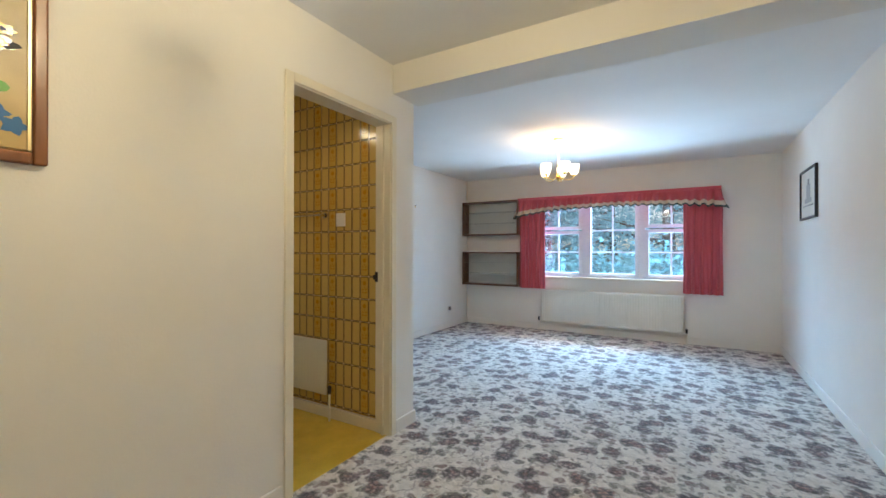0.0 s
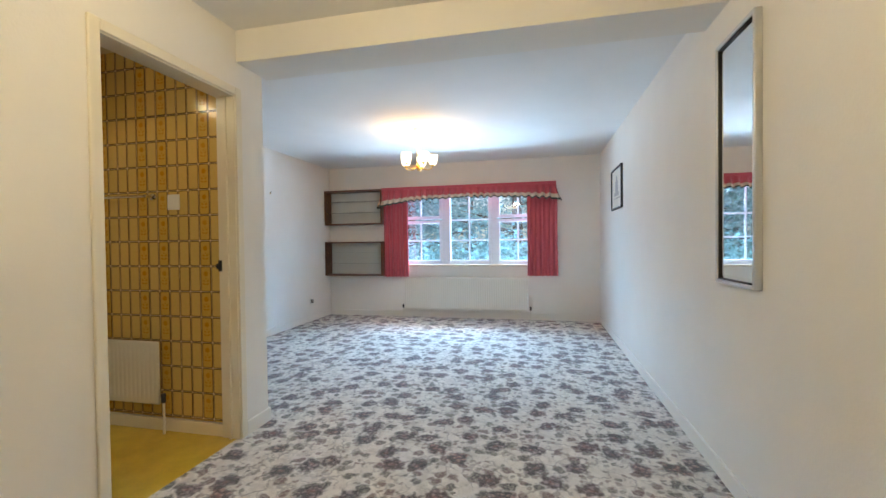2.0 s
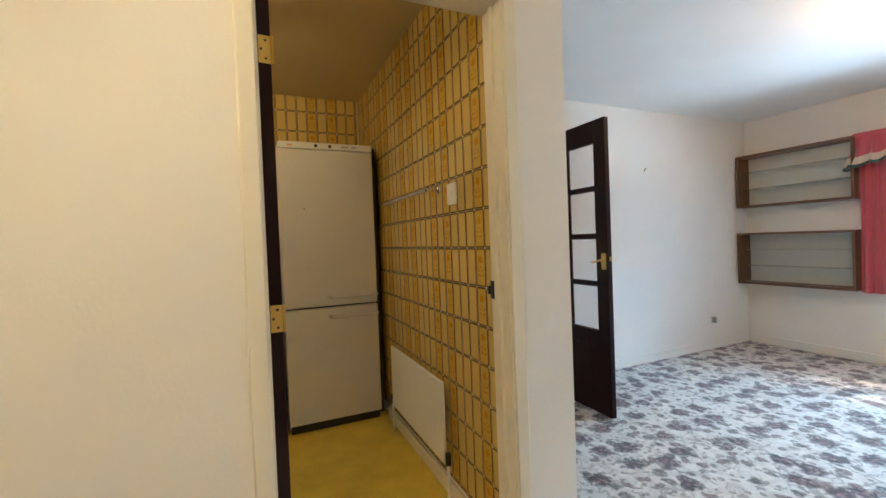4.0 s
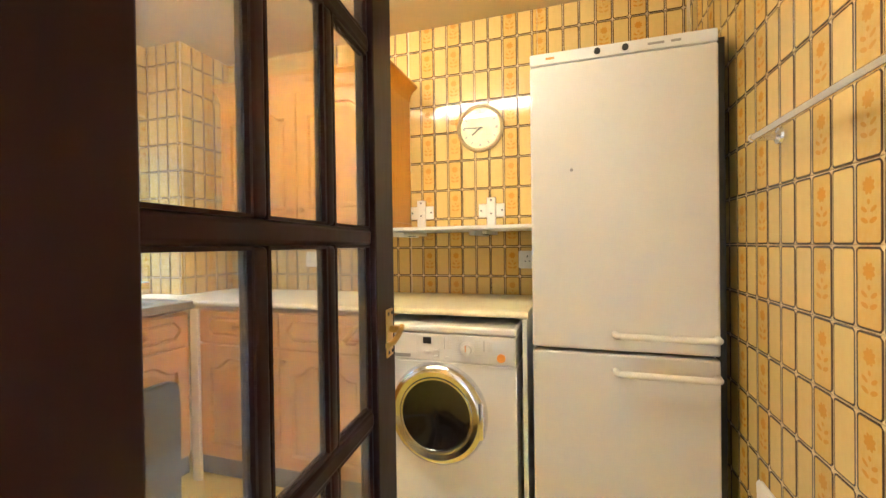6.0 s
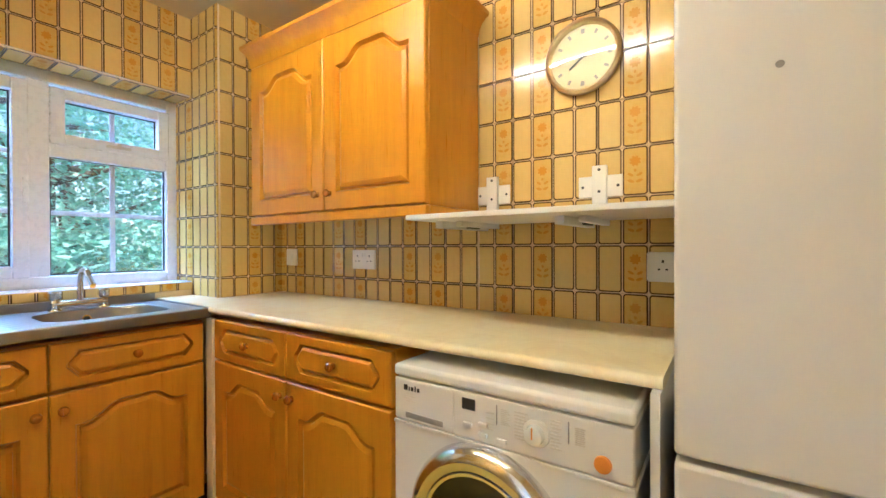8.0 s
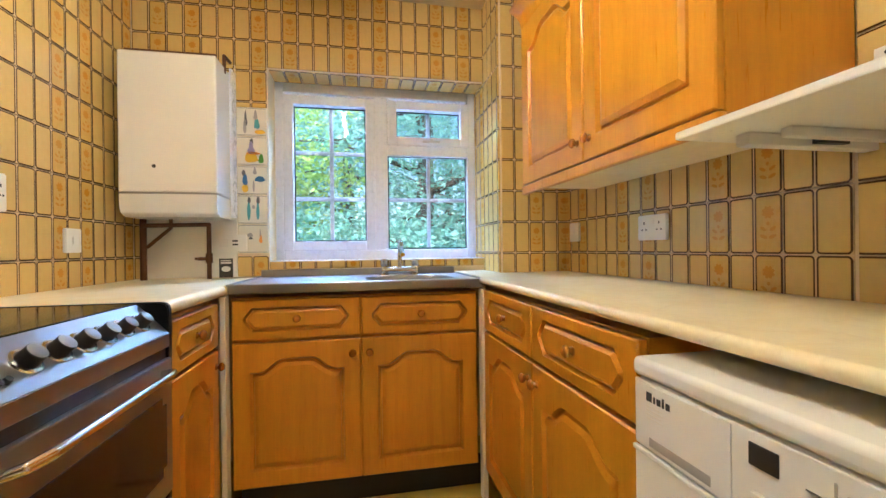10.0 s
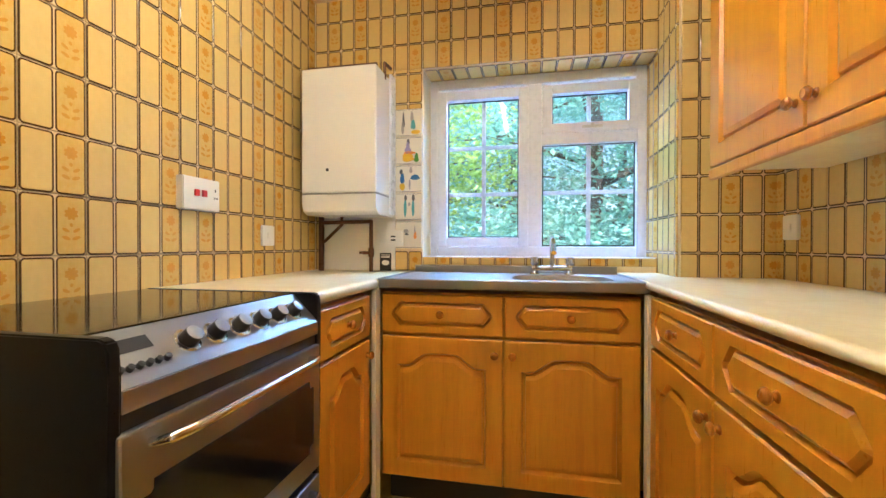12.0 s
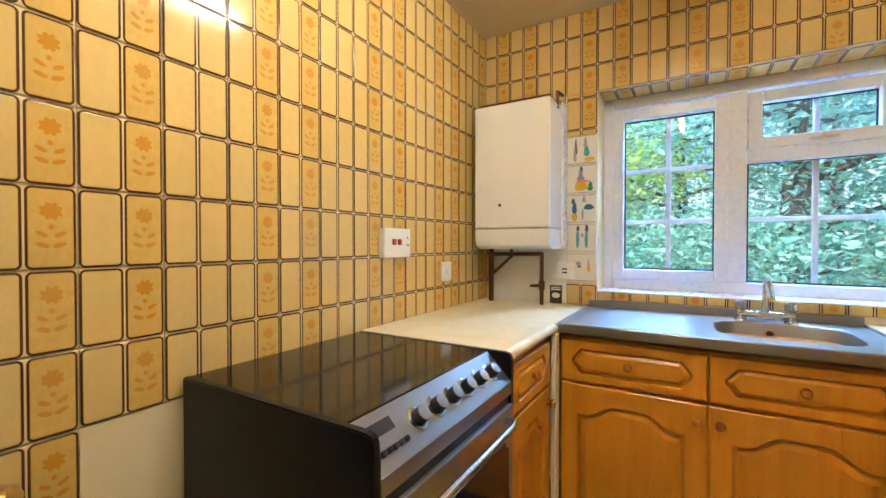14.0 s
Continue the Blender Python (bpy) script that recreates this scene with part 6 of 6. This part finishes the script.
# ---- kitchen window ----
def kitchen_window():
    w = thing("window_2", ((KWX0 + KWX1) / 2, -3.08, KWZ0), "white two-light kitchen window with top vent", "window", kind="structure")
    yf, yb = -3.05, -3.12
    a0, a1, z0, z1 = KWX0 + 0.012, KWX1 + 0.0, KWZ0, KWZ1
    f = 0.055
    part("window_frame", boxes((a0, a0 - f, yf, yb, z0, z1), (a1, a1 + f, yf, yb, z0, z1), (a0 - f, a1 + f, yf, yb, z0, z0 + f), (a0 - f, a1 + f, yf, yb, z1 - f, z1), (-1.245, -1.32, yf, yb, z0 + f, z1 - f),
                                (-1.32, a1 + f, yf, yb, 1.575, 1.638), bevel=0.006, seg=3), UPVC, w)

    def light(x0, x1, q0, q1, s, vx, hz, proud):
        sash = part("sash", boxes((x0, x0 - s, yf + proud, yb + 0.01, q0, q1), (x1, x1 + s, yf + proud, yb + 0.01, q0, q1), (x0 - s, x1 + s, yf + proud, yb + 0.01, q0, q0 + s), (x0 - s, x1 + s, yf + proud, yb + 0.01, q1 - s, q1), bevel=0.005, seg=3), UPVC, w) if s else w
        g = part("pane", boxes((x0 - s + 0.003, x1 + s - 0.003, -3.083, -3.089, q0 + s - 0.003, q1 - s + 0.003)), GLASS_WIN, sash)
        g.visible_shadow = False
        bm = bmesh.new()
        e = 0.006
        for xa, xb, za, zb in ((x0 - s, x0 - s - e, q0 + s, q1 - s), (x1 + s, x1 + s + e, q0 + s, q1 - s), (x0 - s, x1 + s, q0 + s, q0 + s + e), (x0 - s, x1 + s, q1 - s - e, q1 - s)):
            box(bm, xa, xb, -3.078, -3.083, za, zb)
        part("gasket", bm, BLACKP, sash, "black rubber gasket")
        for x in vx:
            part("glazing_bar", boxes((x - 0.011, x + 0.011, -3.0895, -3.098, q0 + s, q1 - s), bevel=0.002), UPVC, sash)
        for z in hz:
            part("glazing_bar", boxes((x0 - s, x1 + s, -3.0898, -3.0975, z - 0.011, z + 0.011), bevel=0.002), UPVC, sash)
        return sash

    left = light(-0.757, -1.25, 1.035, 1.888, 0.052, (-1.008,), (1.325, 1.582), 0.014)
    part("handle", boxes((-1.228, -1.242, -3.037, -3.02, 1.36, 1.47), bevel=0.004), UPVC, left)
    vent = light(-1.322, -1.796, 1.632, 1.886, 0.050, (-1.56,), (), 0.014)
    part("stay_handle", boxes((-1.52, -1.62, -3.037, -3.02, 1.650, 1.662), (-1.56, -1.58, -3.03, -3.02, 1.655, 1.675), bevel=0.004), ALU, vent, "silver stay handle")
    light(-1.322, -1.786, 1.04, 1.578, 0.0, (-1.56,), (1.325,), 0.0)
    part("window_sill", boxes((KWX0, KWX1, KY1 + 0.0, yf, KWZ0 - 0.012, KWZ0 + 0.003)), UPVC, w)


kitchen_window()

t = thing("strip_light", (-1.02, -1.4, H_KIT), "lit fluorescent tube fitting on the kitchen ceiling", "lamp")
part("housing", boxes((-0.99, -1.05, -2.02, -0.78, H_KIT - 0.045, H_KIT), bevel=0.006), WHITE, t)
part("tube", rod(bmesh.new(), (-1.02, -1.99, H_KIT - 0.068), (-1.02, -0.81, H_KIT - 0.068), 0.016, seg=16), TUBE, t, "glowing fluorescent tube")
for y in (-2.0, -0.80):
    part("end_cap", boxes((-1.0, -1.04, y - 0.012, y + 0.012, H_KIT - 0.09, H_KIT - 0.04), bevel=0.004), WHITE, t)


# ---- outside ----
structure("ground", boxes((-400, 400, -400, 400, -0.9, -0.25)), GRASS, "rough grass and leaf litter around the house", "ground")


def leaf_cloud(centres, per, spread, size, seed):
    """Many small bent leaves, in clumps about the given centres."""
    g = np.random.RandomState(seed)
    C = np.repeat(np.array(centres), per, axis=0)
    P = C + g.normal(0, 1, C.shape) * np.array(spread)
    n = len(P)
    a = g.normal(0, 1, (n, 3))
    a[:, 2] *= 0.45
    a /= np.linalg.norm(a, axis=1)[:, None]
    b = np.cross(a, g.normal(0, 1, (n, 3)) * np.array([0.6, 0.6, 1.0]) + np.array([0, 0, 0.8]))
    b /= np.linalg.norm(b, axis=1)[:, None] + 1e-9
    s = size * g.uniform(0.6, 1.35, (n, 1))
    nrm = np.cross(a, b)
    V = np.stack([P - a * s, P - b * s * 0.48 + nrm * s * 0.12, P + a * s, P + b * s * 0.48 + nrm * s * 0.12], 1).reshape(-1, 3)
    F = [(4 * i, 4 * i + 1, 4 * i + 2, 4 * i + 3) for i in range(n)]
    return V.tolist(), F


def tree(x, y, h, r, seed, mat, label, low=0.25, leaves=120, size=0.062):
    rnd = random.Random(seed)
    t = thing("tree", (x, y, -0.25), label, "tree", "trees round the house")
    bm = bmesh.new()
    lean = (rnd.uniform(-0.3, 0.3), rnd.uniform(-0.3, 0.3))
    pts = [Vector((x + lean[0] * k * k, y + lean[1] * k * k, -0.3 + h * 0.92 * k)) for k in (0, 0.2, 0.45, 0.7, 1.0)]
    rad = [0.035 * h * f for f in (1.0, 0.7, 0.5, 0.3, 0.08)]
    for p, q, a, b in zip(pts, pts[1:], rad, rad[1:]):
        rod(bm, p, q, a, b, 10)
    tips = []
    for k in range(26):
        f = low + (0.97 - low) * (k + rnd.random()) / 26
        base = Vector((x + lean[0] * f * f, y + lean[1] * f * f, -0.3 + h * 0.92 * f))
        a = rnd.uniform(0, 2 * math.pi)
        reach = r * (0.45 + 0.75 * math.sin(math.pi * min(1, 0.22 + 0.75 * (f - low) / (1 - low)))) * rnd.uniform(0.65, 1.1)
        tip = base + Vector((math.cos(a) * reach, math.sin(a) * reach, rnd.uniform(-0.1, 0.45) * reach))
        rod(bm, base, tip, 0.011 * h * (1.1 - f), 0.004, 6)
        for q in (0.35, 0.6, 0.82, 1.0):
            tips.append(base.lerp(tip, q) + Vector((rnd.uniform(-0.3, 0.3), rnd.uniform(-0.3, 0.3), rnd.uniform(-0.2, 0.25))))
    part("trunk", bm, BARK, t)
    V, F = leaf_cloud([tuple(p) for p in tips], leaves, (0.34, 0.34, 0.22), size, seed)
    me = bpy.data.meshes.new("crown")
    me.from_pydata(V, [], F)
    me.materials.append(mat)
    ob = new("crown", me)
    ob.parent = t
    ob.matrix_parent_inverse = base_of(t).inverted()
    return t


first = tree(-2.3, -8.2, 7.5, 2.3, 1, LEAF, "broad green tree outside the kitchen window", 0.12)
bright = tree(0.7, -8.6, 5.2, 1.7, 2, LEAF_Y, "yellow-green tree outside the kitchen window", 0.08)
shade = tree(1.2, 9.2, 6.5, 2.2, 3, LEAF_D, "dark green tree outside the lounge window", 0.05, 120)
for ob, x, y, a in ((first, -5.4, -9.5, 70), (first, 1.9, -11.2, 140), (first, -0.9, -12.4, 200), (first, -8.8, -10.5, 260), (first, -4.0, -14.0, 310), (bright, -6.6, -7.6, 100), (first, 5.0, -10.0, 30), (first, -12.0, -12.5, 10)):
    copy_thing(ob, pose(x, y, -0.25, 0, 0, a))
for x, y, a in ((-1.9, 9.6, 60), (4.4, 9.9, 120), (-4.8, 10.6, 200), (2.8, 13.0, 300), (-0.6, 12.6, 20), (7.6, 11.4, 160), (-8.0, 12.0, 250), (5.6, 15.0, 80), (-3.6, 15.0, 140)):
    copy_thing(shade, pose(x, y, -0.25, 0, 0, a))


def bushes(name, x0, x1, y0, y1, top, count, seed, mat, label):
    g = random.Random(seed)
    cs = [(g.uniform(x0, x1), g.uniform(y0, y1), -0.2 + top * g.random() ** 0.8) for _ in range(count)]
    V, F = leaf_cloud(cs, 90, (0.32, 0.3, 0.22), 0.055, seed)
    me = bpy.data.meshes.new(name)
    me.from_pydata(V, [], F)
    me.materials.append(mat)
    return tagged(new(name, me), label, "shrubs", kind="stuff")


bushes("undergrowth", -9.0, 5.0, -8.0, -6.2, 1.7, 330, 21, LEAF, "tangled green undergrowth below the trees")
bushes("undergrowth", -7.0, 8.0, 6.8, 8.2, 1.3, 260, 22, LEAF_D, "dark green shrubs outside the lounge")
bushes("far_woods", -30.0, 26.0, -24.0, -16.0, 8.0, 900, 23, LEAF, "woodland beyond the garden")
bushes("far_woods", -26.0, 28.0, 17.0, 24.0, 8.5, 900, 24, LEAF_D, "dark woodland beyond the garden")


# ---- wall tiles, one by one ----
TW, TH, TZ = 0.1504, 0.1535, 1.014
TILE_CACHE = {}


def tile_mesh(kind, u0, u1, v0, v1):
    """A glazed tile or a cut piece of one: shares of the whole, 0 to 1; the face looks along +w."""
    key = (kind, round(u0, 3), round(u1, 3), round(v0, 3), round(v1, 3))
    if key in TILE_CACHE:
        return TILE_CACHE[key]
    g, e, d = 0.0014, 0.0022, 0.007
    a0, a1, b0, b1 = u0 * TW + g, u1 * TW - g, v0 * TH + g, v1 * TH - g
    V = [(a0, 0.0, b0), (a1, 0.0, b0), (a1, 0.0, b1), (a0, 0.0, b1)]
    V += [(a0, d - 0.0016, b0), (a1, d - 0.0016, b0), (a1, d - 0.0016, b1), (a0, d - 0.0016, b1)]
    V += [(a0 + e, d, b0 + e), (a1 - e, d, b0 + e), (a1 - e, d, b1 - e), (a0 + e, d, b1 - e)]
    F = [(11, 10, 9, 8)]
    for k in range(4):
        j = (k + 1) % 4
        F += [(k + 4, k, j, j + 4), (k + 8, k + 4, j + 4, j + 8)]
    me = bpy.data.meshes.new("tile")
    me.from_pydata(V, [], F)
    uv = me.uv_layers.new(name="UVMap")
    for loop in me.loops:
        co = V[loop.vertex_index]
        uv.data[loop.index].uv = (co[0] / TW * 2, co[2] / TH)
    me.materials.append(TILE_PF if kind else TILE_PP)
    TILE_CACHE[key] = me
    return me


def tiled(wall, origin, udir, ndir, start, plain_at, regions, first_row=TZ):
    """Lays tiles over regions (a0, a1, z0, z1), a along udir from origin; every third tile is plain."""
    ud, nd, o = Vector(udir), Vector(ndir), Vector(origin)
    turn = Matrix((ud, nd, Vector((0, 0, 1)))).transposed().to_4x4()
    bed = bmesh.new()
    for a0, a1, z0, z1 in regions:
        prism(bed, ([(a0, z0), (a1, z0), (a1, z1), (a0, z1)], 0.0, 0.0035), lambda u, v, w: o + ud * u + nd * w + Vector((0, 0, v)))
        for j in range(math.floor((a0 - start) / TW), math.ceil((a1 - start) / TW)):
            for k in range(math.floor((z0 - first_row) / TH), math.ceil((z1 - first_row) / TH)):
                ta, tz = start + j * TW, first_row + k * TH
                u0, u1 = max(0, (a0 - ta) / TW), min(1, (a1 - ta) / TW)
                v0, v1 = max(0, (z0 - tz) / TH), min(1, (z1 - tz) / TH)
                if u1 - u0 < 0.08 or v1 - v0 < 0.08:
                    continue
                ob = new("tile", tile_mesh(j % 3 != plain_at, u0, u1, v0, v1))
                ob.parent = wall
                ob.matrix_basis = Matrix.Translation(o + ud * ta + nd * 0.0025 + Vector((0, 0, tz))) @ turn
    part("grout", bed, GROUT, wall, "pale grout bed")


walls = bpy.data.objects
tiled(walls["wall_dining"], (KX0, 0, 0), (0, -1, 0), (-1, 0, 0), 1.071, 1, [(0.79, 1.071, 0.08, H_KIT), (1.071, 2.885, 0.861, H_KIT)])
tiled(walls["wall_kitchen_window"], (0, KY1, 0), (-1, 0, 0), (0, 1, 0), 0.561, 2,
      [(0.11, 1.843, KWZ1, H_KIT), (0.11, 0.15, 0.912, KWZ1), (0.15, 0.565, 1.921, KWZ1), (0.565, 0.714, 1.7525, KWZ1), (0.565, 0.714, 0.912, 1.025), (0.714, 1.843, 0.944, KWZ0)])
tiled(walls["pier"], (0, -2.622, 0), (-1, 0, 0), (0, 1, 0), 0.561, 2, [(1.85, 2.19, 0.915, H_KIT)])
tiled(walls["pier"], (KWX1, 0, 0), (0, 1, 0), (1, 0, 0), -1.357, 2, [(-2.885, -2.615, 0.915, H_KIT), (-3.05, -2.885, KWZ0 + 0.004, KWZ1)])
tiled(walls["wall_kitchen_far"], (KX1, 0, 0), (0, 1, 0), (1, 0, 0), -1.357, 2,
      [(-2.615, -2.34, 0.915, H_KIT), (-2.34, -1.35, 0.915, 1.30), (-2.34, -1.35, 1.98, H_KIT), (-1.35, -0.655, 0.915, H_KIT), (-0.655, 0.01, 1.72, H_KIT), (-0.655, -0.63, 0.915, 1.72)])
tiled(walls["wall_partition"], (0, KY0 + 0.012, 0), (1, 0, 0), (0, -1, 0), -0.193, 1, [(-2.19, -0.118, 0.076, H_KIT)])


def soffit():
    """Tiles on the underside of the window head."""
    wall = walls["wall_kitchen_window"]
    turn = Matrix((Vector((-1, 0, 0)), Vector((0, 0, -1)), Vector((0, 1, 0)))).transposed().to_4x4()
    for j in range(8):
        ta = 0.561 + (j + 1) * TW
        u0, u1 = max(0, (0.716 - ta) / TW), min(1, (1.836 - ta) / TW)
        if u1 - u0 < 0.08:
            continue
        ob = new("tile", tile_mesh(j % 3 != 1, u0, u1, 0.0, 1.0))
        ob.parent = wall
        ob.matrix_basis = Matrix.Translation((-ta, -3.045, KWZ1 + 0.001)) @ turn


soffit()
